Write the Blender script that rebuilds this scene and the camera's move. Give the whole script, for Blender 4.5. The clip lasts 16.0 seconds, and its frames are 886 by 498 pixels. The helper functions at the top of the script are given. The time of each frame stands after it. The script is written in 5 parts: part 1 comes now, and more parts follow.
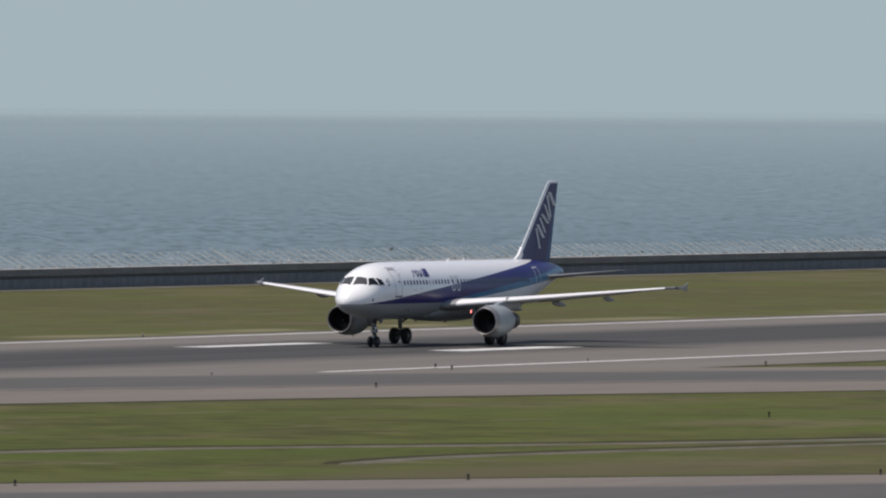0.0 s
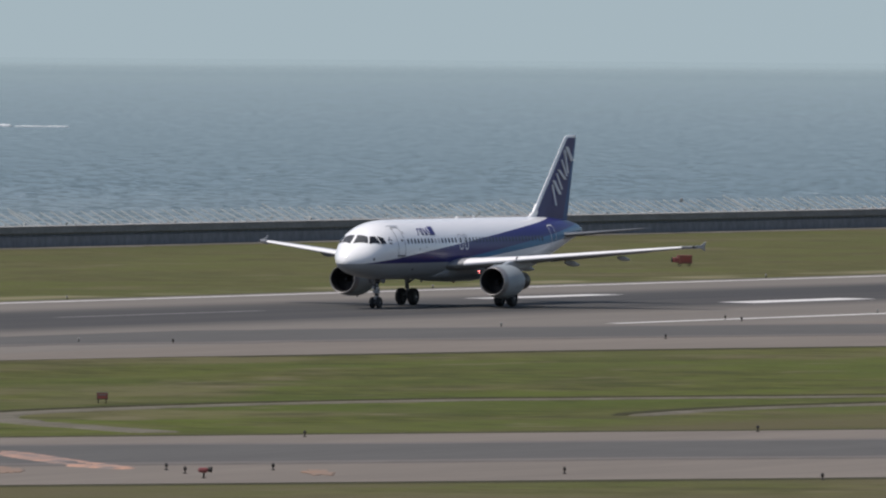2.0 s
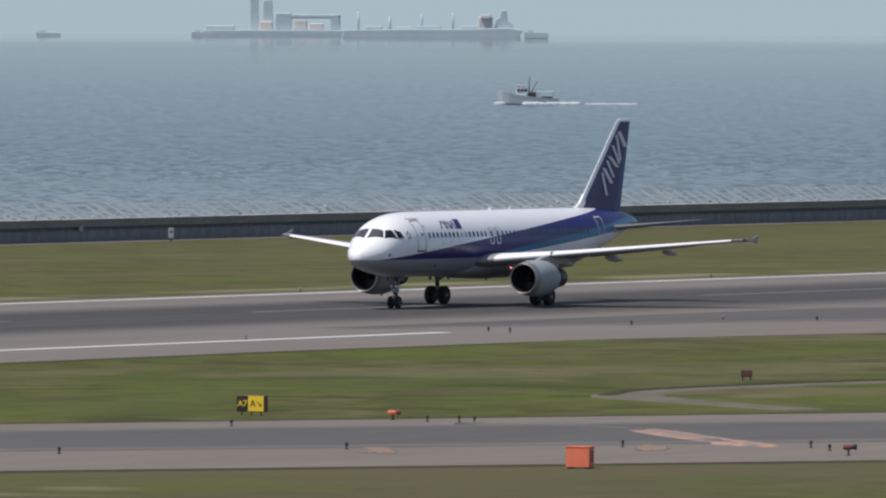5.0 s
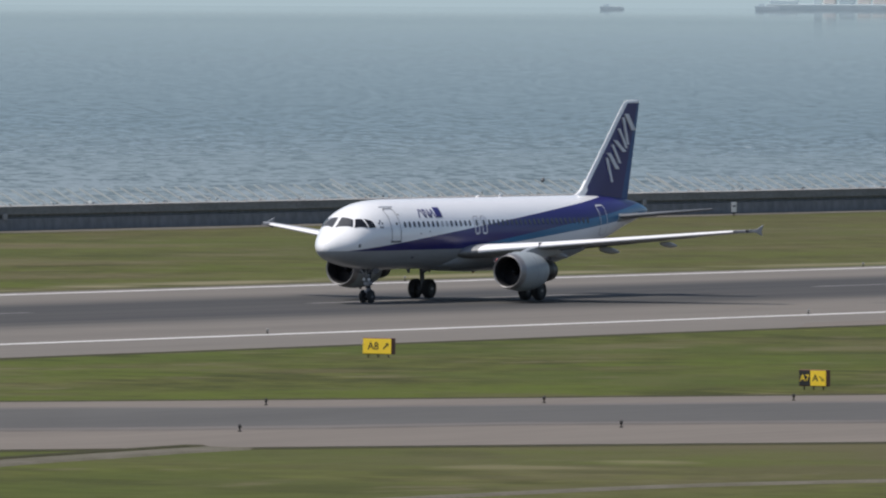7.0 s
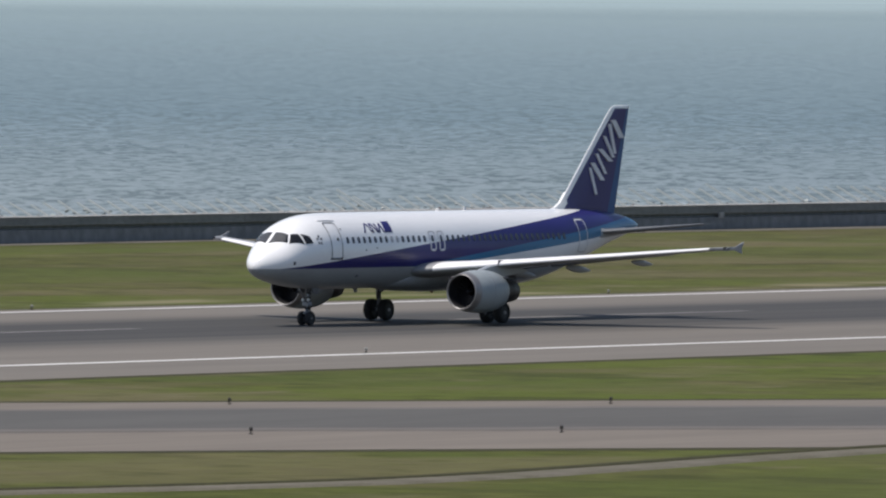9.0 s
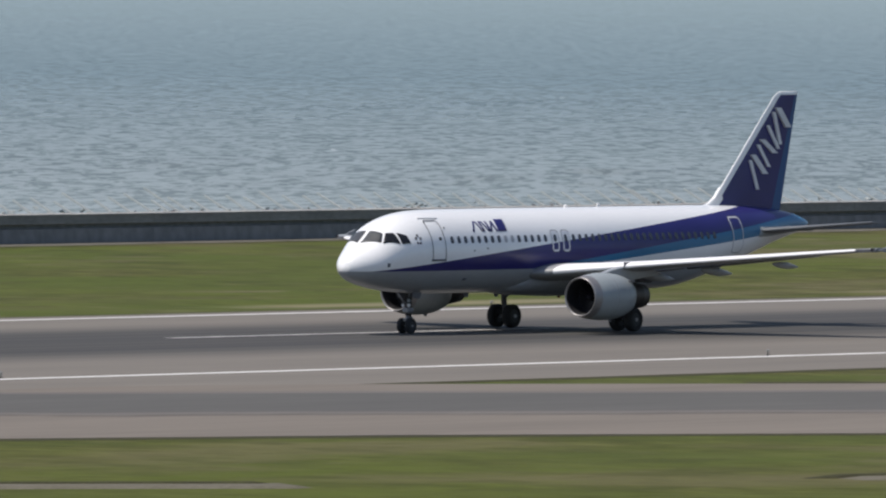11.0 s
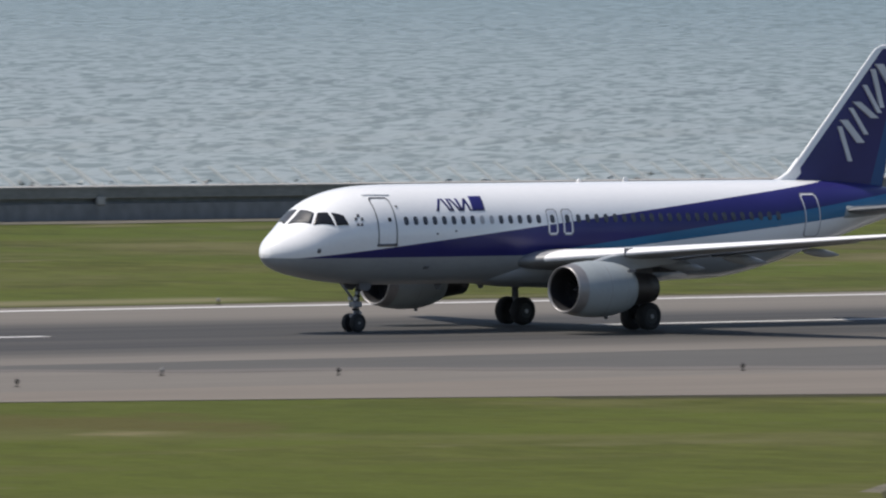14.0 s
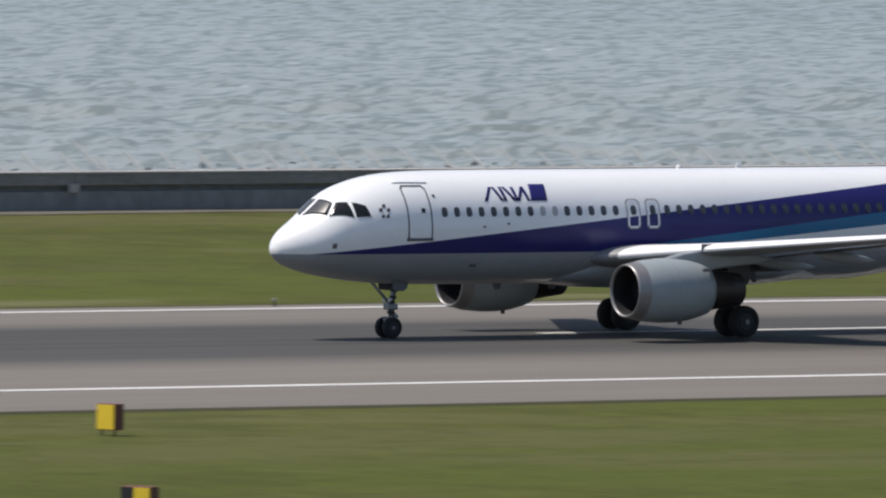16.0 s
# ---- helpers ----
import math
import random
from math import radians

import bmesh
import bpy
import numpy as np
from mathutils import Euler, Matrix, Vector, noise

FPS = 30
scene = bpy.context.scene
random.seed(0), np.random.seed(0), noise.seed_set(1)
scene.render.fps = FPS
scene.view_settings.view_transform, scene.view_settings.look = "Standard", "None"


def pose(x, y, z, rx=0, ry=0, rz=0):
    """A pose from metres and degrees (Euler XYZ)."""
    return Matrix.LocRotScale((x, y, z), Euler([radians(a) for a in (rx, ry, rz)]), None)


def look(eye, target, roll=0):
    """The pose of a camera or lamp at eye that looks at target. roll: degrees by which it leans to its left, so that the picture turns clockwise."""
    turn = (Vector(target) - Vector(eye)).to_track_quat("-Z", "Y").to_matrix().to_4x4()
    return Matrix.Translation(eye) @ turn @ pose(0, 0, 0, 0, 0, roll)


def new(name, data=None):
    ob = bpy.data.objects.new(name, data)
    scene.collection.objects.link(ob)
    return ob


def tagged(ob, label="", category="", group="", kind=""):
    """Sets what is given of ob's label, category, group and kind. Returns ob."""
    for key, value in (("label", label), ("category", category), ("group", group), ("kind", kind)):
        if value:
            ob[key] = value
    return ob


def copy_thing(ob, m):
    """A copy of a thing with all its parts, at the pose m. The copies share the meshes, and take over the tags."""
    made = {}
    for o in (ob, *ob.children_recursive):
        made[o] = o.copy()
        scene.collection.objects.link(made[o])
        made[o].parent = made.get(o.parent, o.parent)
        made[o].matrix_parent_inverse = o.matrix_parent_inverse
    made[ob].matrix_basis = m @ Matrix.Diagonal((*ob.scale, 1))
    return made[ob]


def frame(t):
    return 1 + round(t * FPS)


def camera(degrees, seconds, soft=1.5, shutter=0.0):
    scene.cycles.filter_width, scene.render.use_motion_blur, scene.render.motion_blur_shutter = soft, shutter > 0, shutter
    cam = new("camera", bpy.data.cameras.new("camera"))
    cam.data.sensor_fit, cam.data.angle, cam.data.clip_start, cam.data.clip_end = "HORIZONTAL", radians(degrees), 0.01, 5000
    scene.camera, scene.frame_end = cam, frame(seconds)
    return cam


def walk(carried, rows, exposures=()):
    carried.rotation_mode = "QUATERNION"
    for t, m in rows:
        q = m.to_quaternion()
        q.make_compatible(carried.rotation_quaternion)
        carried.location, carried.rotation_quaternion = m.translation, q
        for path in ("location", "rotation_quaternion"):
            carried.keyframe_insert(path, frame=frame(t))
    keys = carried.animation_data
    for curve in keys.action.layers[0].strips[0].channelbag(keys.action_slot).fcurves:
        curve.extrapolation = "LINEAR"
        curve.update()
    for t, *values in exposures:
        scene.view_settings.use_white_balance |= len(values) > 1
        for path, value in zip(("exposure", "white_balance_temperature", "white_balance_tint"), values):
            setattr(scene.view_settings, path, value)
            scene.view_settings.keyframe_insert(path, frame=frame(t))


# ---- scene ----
# metres: x along the runway, y out to sea, z up; the eye stands on an observation deck
EYE = (0.0, 0.0, 19.538)
AXIS_Y = 432.5  # runway centre line
# seconds, heading from +y towards +x, tilt down, lean; degrees
CAMERA_ROWS = [
    (0, 65.2903, 0.7001, 0.3463), (0.5, 65.0070, 0.7139, 0.3165), (1, 64.8120, 0.7756, 0.3031), (1.5, 64.4886, 0.8545, 0.3235),
    (2, 64.1326, 0.9014, 0.4066), (2.5, 63.7468, 0.9291, 0.3467), (3, 63.3667, 0.9298, 0.3866), (3.5, 62.9498, 0.9287, 0.3915),
    (4, 62.4952, 0.9313, 0.4104), (4.2, 62.3287, 0.9329, 0.3587), (6.3, 60.0956, 1.1271, 0.2651), (6.5, 59.8700, 1.1247, 0.3549),
    (7, 59.3096, 1.1154, 0.3119), (7.5, 58.7244, 1.1006, 0.3255), (8, 57.9029, 1.0844, 0.5047), (8.5, 57.1779, 1.0782, 0.5310),
    (9, 56.4453, 1.1412, 0.4721), (9.5, 55.2963, 1.2241, 0.5777), (9.7, 54.8324, 1.2366, 0.5041), (11.8, 50.3156, 1.2744, 0.4052),
    (12, 49.8520, 1.2817, 0.3221), (12.5, 48.1711, 1.3512, 0.3893), (13, 46.6908, 1.4500, 0.4096), (13.5, 44.9631, 1.5281, 0.5289),
    (14, 43.0048, 1.5677, 0.5383), (14.5, 40.8994, 1.5579, 0.5384), (15, 38.5883, 1.5936, 0.4349), (15.5, 36.1861, 1.7390, 0.4128),
    (16, 33.5690, 1.8031, 0.5043)]

# seconds, place of the main wheels along the runway
PLANE_ROWS = [(0, 940.83), (0.5, 930.20), (1, 918.96), (1.5, 906.92), (2, 894.17), (2.5, 880.96), (3, 867.21), (3.5, 852.34), (4, 837.01), (4.2, 830.72), (6.3, 759.14), (6.5, 751.63), (7, 732.68), (7.5, 713.24), (8, 693.24), (8.5, 672.59), (9, 651.49), (9.5, 629.71), (9.7, 620.91), (11.8, 527.26), (12, 517.97), (12.5, 493.87), (13, 467.83), (13.5, 439.90), (14, 411.08), (14.5, 383.36), (15, 355.10), (15.5, 326.04), (16, 297.35)]

cam = camera(3.5409, 16.0, soft=2.2, shutter=0.12)


def aim(yaw, tilt, lean):
    yaw, tilt = radians(yaw), radians(tilt)
    way = Vector((math.sin(yaw) * math.cos(tilt), math.cos(yaw) * math.cos(tilt), -math.sin(tilt)))
    return look(EYE, Vector(EYE) + way * 100, lean)


# stops, kelvin and tint as the clip's own camera settles
walk(cam, [(t, aim(y, p, r)) for t, y, p, r in CAMERA_ROWS],
     [(0, -0.28, 6720, 14.5), (2.5, -0.23, 6580, 14.5), (4, -0.20, 6540, 14.5), (6.5, -0.12, 6490, 13.5), (8, -0.10, 6550, 13), (16, -0.02, 6650, 13)])

# ---- light: a high sun ahead of the departing aircraft, over the sea ----
TO_SUN = Vector((-0.39, 0.25, 0.885)).normalized()
world = bpy.data.worlds.new("world")
scene.world = world
world.use_nodes = True
wn = world.node_tree
sky = wn.nodes.new("ShaderNodeTexSky")
sky.sky_type, sky.sun_disc = "NISHITA", False
sky.sun_elevation = math.asin(TO_SUN.z)
sky.sun_rotation = math.atan2(TO_SUN.x, TO_SUN.y)
sky.air_density, sky.dust_density, sky.ozone_density, sky.altitude = 1.0, 1.0, 1.2, 20
# the haze above the horizon goes on below it
way = wn.nodes.new("ShaderNodeTexCoord")
split, join, lift = wn.nodes.new("ShaderNodeSeparateXYZ"), wn.nodes.new("ShaderNodeCombineXYZ"), wn.nodes.new("ShaderNodeMath")
lift.operation = "MAXIMUM"
lift.inputs[1].default_value = 0.09
wn.links.new(way.outputs["Generated"], split.inputs[0])
wn.links.new(split.outputs[2], lift.inputs[0])
wn.links.new(split.outputs[0], join.inputs[0]), wn.links.new(split.outputs[1], join.inputs[1]), wn.links.new(lift.outputs[0], join.inputs[2])
wn.links.new(join.outputs[0], sky.inputs["Vector"])
wn.links.new(sky.outputs[0], wn.nodes["Background"].inputs[0])
wn.nodes["Background"].inputs[1].default_value = 0.113
sun_data = bpy.data.lights.new("sun", "SUN")
sun_data.energy, sun_data.angle, sun_data.color = 4.3, radians(0.53), (1.0, 0.95, 0.87)
sun = new("sun", sun_data)
sun.matrix_world = look(TO_SUN * 400, (0, 0, 0))


# ---- materials ----
def material(name, color, rough=0.6, metal=0.0, other=None, scale=3.0, stretch=(1, 1, 1), mix=0.5, fine=0.0,
             fine_scale=30.0, bump=0.0, bump_scale=60.0, bump_depth=0.02, spec=0.5, coat=0.0):
    """A surface of two tints mottled at one scale, with a finer grain and a relief of its own."""
    m = bpy.data.materials.new(name)
    m.use_nodes = True
    nt = m.node_tree
    bsdf = nt.nodes["Principled BSDF"]
    bsdf.inputs["Roughness"].default_value, bsdf.inputs["Metallic"].default_value = rough, metal
    bsdf.inputs["Specular IOR Level"].default_value, bsdf.inputs["Coat Weight"].default_value = spec, coat
    bsdf.inputs["Coat Roughness"].default_value = 0.08
    tc = nt.nodes.new("ShaderNodeTexCoord")
    mp = nt.nodes.new("ShaderNodeMapping")
    mp.inputs["Scale"].default_value = stretch
    nt.links.new(tc.outputs["Object"], mp.inputs[0])
    if other is None:
        other = [c * 0.82 for c in color]
    n1 = nt.nodes.new("ShaderNodeTexNoise")
    n1.inputs["Scale"].default_value, n1.inputs["Detail"].default_value = scale, 5
    nt.links.new(mp.outputs[0], n1.inputs["Vector"])
    ramp = nt.nodes.new("ShaderNodeMapRange")
    ramp.inputs[1].default_value, ramp.inputs[2].default_value = 0.5 - mix * 0.5, 0.5 + mix * 0.5
    nt.links.new(n1.outputs[0], ramp.inputs[0])
    mx = nt.nodes.new("ShaderNodeMix")
    mx.data_type = "RGBA"
    mx.inputs[6].default_value, mx.inputs[7].default_value = (*color, 1), (*other, 1)
    nt.links.new(ramp.outputs[0], mx.inputs[0])
    out = mx.outputs[2]
    if fine > 0:
        n2 = nt.nodes.new("ShaderNodeTexNoise")
        n2.inputs["Scale"].default_value, n2.inputs["Detail"].default_value = fine_scale, 3
        nt.links.new(mp.outputs[0], n2.inputs["Vector"])
        r2 = nt.nodes.new("ShaderNodeMapRange")
        r2.inputs[1].default_value, r2.inputs[2].default_value = 0.3, 0.7
        r2.inputs[3].default_value, r2.inputs[4].default_value = 1 - fine, 1 + fine
        nt.links.new(n2.outputs[0], r2.inputs[0])
        sc = nt.nodes.new("ShaderNodeVectorMath")
        sc.operation = "SCALE"
        nt.links.new(out, sc.inputs[0])
        nt.links.new(r2.outputs[0], sc.inputs["Scale"])
        out = sc.outputs[0]
    nt.links.new(out, bsdf.inputs["Base Color"])
    if bump > 0:
        n3 = nt.nodes.new("ShaderNodeTexNoise")
        n3.inputs["Scale"].default_value, n3.inputs["Detail"].default_value = bump_scale, 4
        nt.links.new(mp.outputs[0], n3.inputs["Vector"])
        bp = nt.nodes.new("ShaderNodeBump")
        bp.inputs["Strength"].default_value, bp.inputs["Distance"].default_value = bump, bump_depth
        nt.links.new(n3.outputs[0], bp.inputs["Height"])
        nt.links.new(bp.outputs[0], bsdf.inputs["Normal"])
    return m


def grass_material():
    """Mown airfield turf: olive and yellow streaks along the mowing, darker clumps, straw patches."""
    m = material("turf", (0.086, 0.088, 0.028), 0.95, other=(0.066, 0.077, 0.020), scale=1.0, stretch=(0.10, 0.06, 1), mix=0.45,
                 fine=0.42, fine_scale=7.0, bump=0.7, bump_scale=11, bump_depth=0.30, spec=0.1)
    nt = m.node_tree
    bsdf = nt.nodes["Principled BSDF"]
    link = bsdf.inputs["Base Color"].links[0].from_socket
    tc = nt.nodes.new("ShaderNodeTexCoord")
    for stretch, lo, hi, tint, amount in (((0.022, 0.12, 1), 0.56, 0.72, (0.120, 0.106, 0.054, 1), 0.65),
                                          ((0.10, 0.16, 1), 0.56, 0.68, (0.042, 0.046, 0.018, 1), 0.6),
                                          ((0.020, 0.06, 1), 0.46, 0.60, (0.080, 0.102, 0.020, 1), 0.85),
                                          ((0.35, 0.16, 1), 0.53, 0.68, (0.056, 0.058, 0.022, 1), 0.6),
                                          ((0.07, 0.10, 1), 0.55, 0.68, (0.104, 0.088, 0.050, 1), 0.5),
                                          ((0.035, 0.030, 6), 0.50, 0.60, (0.064, 0.086, 0.020, 1), 0.55),
                                          ((0.028, 0.045, 7), 0.55, 0.63, (0.135, 0.114, 0.068, 1), 0.55),
                                          ((0.16, 0.13, 2), 0.57, 0.66, (0.036, 0.041, 0.014, 1), 0.55),
                                          ((0.11, 0.20, 3), 0.63, 0.71, (0.140, 0.122, 0.074, 1), 0.65),
                                          ((0.45, 0.40, 4), 0.55, 0.70, (0.045, 0.050, 0.016, 1), 0.55),
                                          ((0.9, 0.75, 5), 0.58, 0.72, (0.125, 0.120, 0.052, 1), 0.25)):
        mp = nt.nodes.new("ShaderNodeMapping")
        mp.inputs["Scale"].default_value = stretch
        nt.links.new(tc.outputs["Object"], mp.inputs[0])
        n = nt.nodes.new("ShaderNodeTexNoise")
        n.inputs["Scale"].default_value, n.inputs["Detail"].default_value = 1.0, 4
        mp.inputs["Location"].default_value = (stretch[2] * 7.3, stretch[0] * 50, 0)
        nt.links.new(mp.outputs[0], n.inputs["Vector"])
        r = nt.nodes.new("ShaderNodeMapRange")
        r.inputs[1].default_value, r.inputs[2].default_value, r.inputs[4].default_value = lo, hi, amount
        nt.links.new(n.outputs[0], r.inputs[0])
        mx = nt.nodes.new("ShaderNodeMix")
        mx.data_type = "RGBA"
        mx.inputs[7].default_value = tint
        nt.links.new(r.outputs[0], mx.inputs[0])
        nt.links.new(link, mx.inputs[6])
        link = mx.outputs[2]
    # drier turf towards the far end of the field
    sep = nt.nodes.new("ShaderNodeSeparateXYZ")
    nt.links.new(tc.outputs["Object"], sep.inputs[0])
    dry = nt.nodes.new("ShaderNodeMapRange")
    dry.inputs[1].default_value, dry.inputs[2].default_value, dry.inputs[4].default_value = 680, 1000, 0.36
    nt.links.new(sep.outputs[0], dry.inputs[0])
    straw = nt.nodes.new("ShaderNodeMix")
    straw.data_type = "RGBA"
    straw.inputs[7].default_value = (0.112, 0.098, 0.056, 1)
    nt.links.new(dry.outputs[0], straw.inputs[0])
    nt.links.new(link, straw.inputs[6])
    # a bleached strip beside the far runway edge, broken up
    strip = nt.nodes.new("ShaderNodeMath")
    strip.operation = "SUBTRACT"
    strip.inputs[1].default_value = 472.0
    nt.links.new(sep.outputs[1], strip.inputs[0])
    flank = nt.nodes.new("ShaderNodeMath")
    flank.operation = "ABSOLUTE"
    nt.links.new(strip.outputs[0], flank.inputs[0])
    near_it = nt.nodes.new("ShaderNodeMapRange")
    near_it.inputs[1].default_value, near_it.inputs[2].default_value = 4.0, 1.0
    nt.links.new(flank.outputs[0], near_it.inputs[0])
    gaps = nt.nodes.new("ShaderNodeTexNoise")
    gaps.inputs["Scale"].default_value, gaps.inputs["Detail"].default_value = 0.045, 4
    nt.links.new(tc.outputs["Object"], gaps.inputs["Vector"])
    some = nt.nodes.new("ShaderNodeMapRange")
    some.inputs[1].default_value, some.inputs[2].default_value, some.inputs[4].default_value = 0.47, 0.56, 0.8
    nt.links.new(gaps.outputs[0], some.inputs[0])
    both = nt.nodes.new("ShaderNodeMath")
    both.operation = "MULTIPLY"
    nt.links.new(near_it.outputs[0], both.inputs[0])
    nt.links.new(some.outputs[0], both.inputs[1])
    bleach = nt.nodes.new("ShaderNodeMix")
    bleach.data_type = "RGBA"
    bleach.inputs[7].default_value = (0.215, 0.195, 0.125, 1)
    nt.links.new(both.outputs[0], bleach.inputs[0])
    nt.links.new(straw.outputs[2], bleach.inputs[6])
    # thin, dry turf beyond the near taxiway
    shares = []
    for axis, lo, hi in ((1, 314, 296), (0, 455, 510)):
        dryness = nt.nodes.new("ShaderNodeMapRange")
        dryness.inputs[1].default_value, dryness.inputs[2].default_value = lo, hi
        nt.links.new(sep.outputs[axis], dryness.inputs[0])
        shares.append(dryness.outputs[0])
    tufts = nt.nodes.new("ShaderNodeMapRange")
    tufts.inputs[1].default_value, tufts.inputs[2].default_value, tufts.inputs[3].default_value, tufts.inputs[4].default_value = 0.40, 0.58, 0.25, 0.85
    nt.links.new(gaps.outputs[0], tufts.inputs[0])
    shares.append(tufts.outputs[0])
    thin = shares[0]
    for other_share in shares[1:]:
        times = nt.nodes.new("ShaderNodeMath")
        times.operation = "MULTIPLY"
        nt.links.new(thin, times.inputs[0])
        nt.links.new(other_share, times.inputs[1])
        thin = times.outputs[0]
    parched = nt.nodes.new("ShaderNodeMix")
    parched.data_type = "RGBA"
    parched.inputs[7].default_value = (0.098, 0.086, 0.048, 1)
    nt.links.new(thin, parched.inputs[0])
    nt.links.new(bleach.outputs[2], parched.inputs[6])
    # bare and bleached patches: place, half lengths, tint, strength
    turf = parched.outputs[2]
    ragged = nt.nodes.new("ShaderNodeTexNoise")
    ragged.inputs["Scale"].default_value, ragged.inputs["Detail"].default_value = 0.22, 5
    nt.links.new(tc.outputs["Object"], ragged.inputs["Vector"])
    for px, py, rx, ry, tint, amount in ((329.7, 371.7, 8.0, 9.0, (0.088, 0.062, 0.036, 1), 0.95), (325.0, 364.5, 2.8, 2.2, (0.230, 0.185, 0.125, 1), 0.95), (491.5, 288.2, 3.6, 4.2, (0.185, 0.165, 0.098, 1), 0.55), (500.1, 288.1, 2.8, 3.6, (0.190, 0.170, 0.100, 1), 0.6)):
        mp = nt.nodes.new("ShaderNodeMapping")
        mp.inputs["Scale"].default_value = (1 / rx, 1 / ry, 0)
        mp.inputs["Location"].default_value = (-px / rx, -py / ry, 0)
        nt.links.new(tc.outputs["Object"], mp.inputs[0])
        far = nt.nodes.new("ShaderNodeVectorMath")
        far.operation = "LENGTH"
        nt.links.new(mp.outputs[0], far.inputs[0])
        edge = nt.nodes.new("ShaderNodeMath")
        edge.operation = "MULTIPLY_ADD"
        edge.inputs[1].default_value = 2.6
        nt.links.new(ragged.outputs[0], edge.inputs[0])
        nt.links.new(far.outputs["Value"], edge.inputs[2])
        r = nt.nodes.new("ShaderNodeMapRange")
        r.inputs[1].default_value, r.inputs[2].default_value, r.inputs[4].default_value = 2.35, 1.70, amount
        nt.links.new(edge.outputs[0], r.inputs[0])
        mx = nt.nodes.new("ShaderNodeMix")
        mx.data_type = "RGBA"
        mx.inputs[7].default_value = tint
        nt.links.new(r.outputs[0], mx.inputs[0])
        nt.links.new(turf, mx.inputs[6])
        turf = mx.outputs[2]
    # fresher turf towards the near end
    lush = nt.nodes.new("ShaderNodeMapRange")
    lush.inputs[1].default_value, lush.inputs[2].default_value, lush.inputs[4].default_value = 520, 320, 0.52
    nt.links.new(sep.outputs[0], lush.inputs[0])
    fresh = nt.nodes.new("ShaderNodeMix")
    fresh.data_type = "RGBA"
    fresh.inputs[7].default_value = (0.070, 0.083, 0.012, 1)
    nt.links.new(lush.outputs[0], fresh.inputs[0])
    nt.links.new(turf, fresh.inputs[6])
    nt.links.new(fresh.outputs[2], bsdf.inputs["Base Color"])
    return m


def runway_material():
    """Weathered asphalt, blackened by tyre rubber along the wheel tracks."""
    m = material("runway_asphalt", (0.176, 0.160, 0.138), 0.85, other=(0.144, 0.131, 0.113), scale=1.0, stretch=(0.01, 0.16, 1),
                 mix=0.5, fine=0.08, fine_scale=9, bump=0.3, bump_scale=25, bump_depth=0.03, spec=0.3)
    nt = m.node_tree
    bsdf = nt.nodes["Principled BSDF"]
    link = bsdf.inputs["Base Color"].links[0].from_socket
    tc = nt.nodes.new("ShaderNodeTexCoord")
    sep = nt.nodes.new("ShaderNodeSeparateXYZ")
    nt.links.new(tc.outputs["Object"], sep.inputs[0])
    off = nt.nodes.new("ShaderNodeMath")
    off.operation = "SUBTRACT"
    off.inputs[1].default_value = AXIS_Y + 1.0
    nt.links.new(sep.outputs[1], off.inputs[0])
    ab = nt.nodes.new("ShaderNodeMath")
    ab.operation = "ABSOLUTE"
    nt.links.new(off.outputs[0], ab.inputs[0])
    band = nt.nodes.new("ShaderNodeMapRange")
    band.interpolation_type = "SMOOTHSTEP"
    band.inputs[1].default_value, band.inputs[2].default_value = 20.5, 8.5
    nt.links.new(ab.outputs[0], band.inputs[0])
    mp = nt.nodes.new("ShaderNodeMapping")
    mp.inputs["Scale"].default_value = (0.006, 0.55, 1)
    nt.links.new(tc.outputs["Object"], mp.inputs[0])
    n = nt.nodes.new("ShaderNodeTexNoise")
    n.inputs["Scale"].default_value, n.inputs["Detail"].default_value = 1.0, 6
    nt.links.new(mp.outputs[0], n.inputs["Vector"])
    r = nt.nodes.new("ShaderNodeMapRange")
    r.inputs[1].default_value, r.inputs[2].default_value, r.inputs[3].default_value, r.inputs[4].default_value = 0.3, 0.7, 0.72, 1.0
    nt.links.new(n.outputs[0], r.inputs[0])
    mul = nt.nodes.new("ShaderNodeMath")
    mul.operation = "MULTIPLY"
    nt.links.new(band.outputs[0], mul.inputs[0])
    nt.links.new(r.outputs[0], mul.inputs[1])
    mx = nt.nodes.new("ShaderNodeMix")
    mx.data_type = "RGBA"
    mx.inputs[7].default_value = (0.040, 0.040, 0.040, 1)
    nt.links.new(mul.outputs[0], mx.inputs[0])
    nt.links.new(link, mx.inputs[6])
    nt.links.new(mx.outputs[2], bsdf.inputs["Base Color"])
    return m


def sea_material():
    """Choppy grey-blue sea: wind waves of a few metres, ripples on them, scattered whitecaps; their shading is painted
    in.
    """
    m = bpy.data.materials.new("sea_water")
    m.use_nodes = True
    nt = m.node_tree
    bsdf = nt.nodes["Principled BSDF"]
    bsdf.inputs["Roughness"].default_value = 0.22
    bsdf.inputs["IOR"].default_value = 1.33
    tc = nt.nodes.new("ShaderNodeTexCoord")
    # noise drawn out along 52 degrees, the camera's middle heading, to fit its view
    turn = nt.nodes.new("ShaderNodeMapping")
    turn.inputs["Rotation"].default_value = (0, 0, radians(52))
    nt.links.new(tc.outputs["Object"], turn.inputs[0])
    height = None
    waves = []
    for stretch, amount in (((0.22, 0.085, 1), 0.42), ((0.50, 0.19, 1), 0.46), ((0.9, 0.6, 1), 0.12)):
        mp = nt.nodes.new("ShaderNodeMapping")
        mp.inputs["Scale"].default_value = stretch
        nt.links.new(turn.outputs[0], mp.inputs[0])
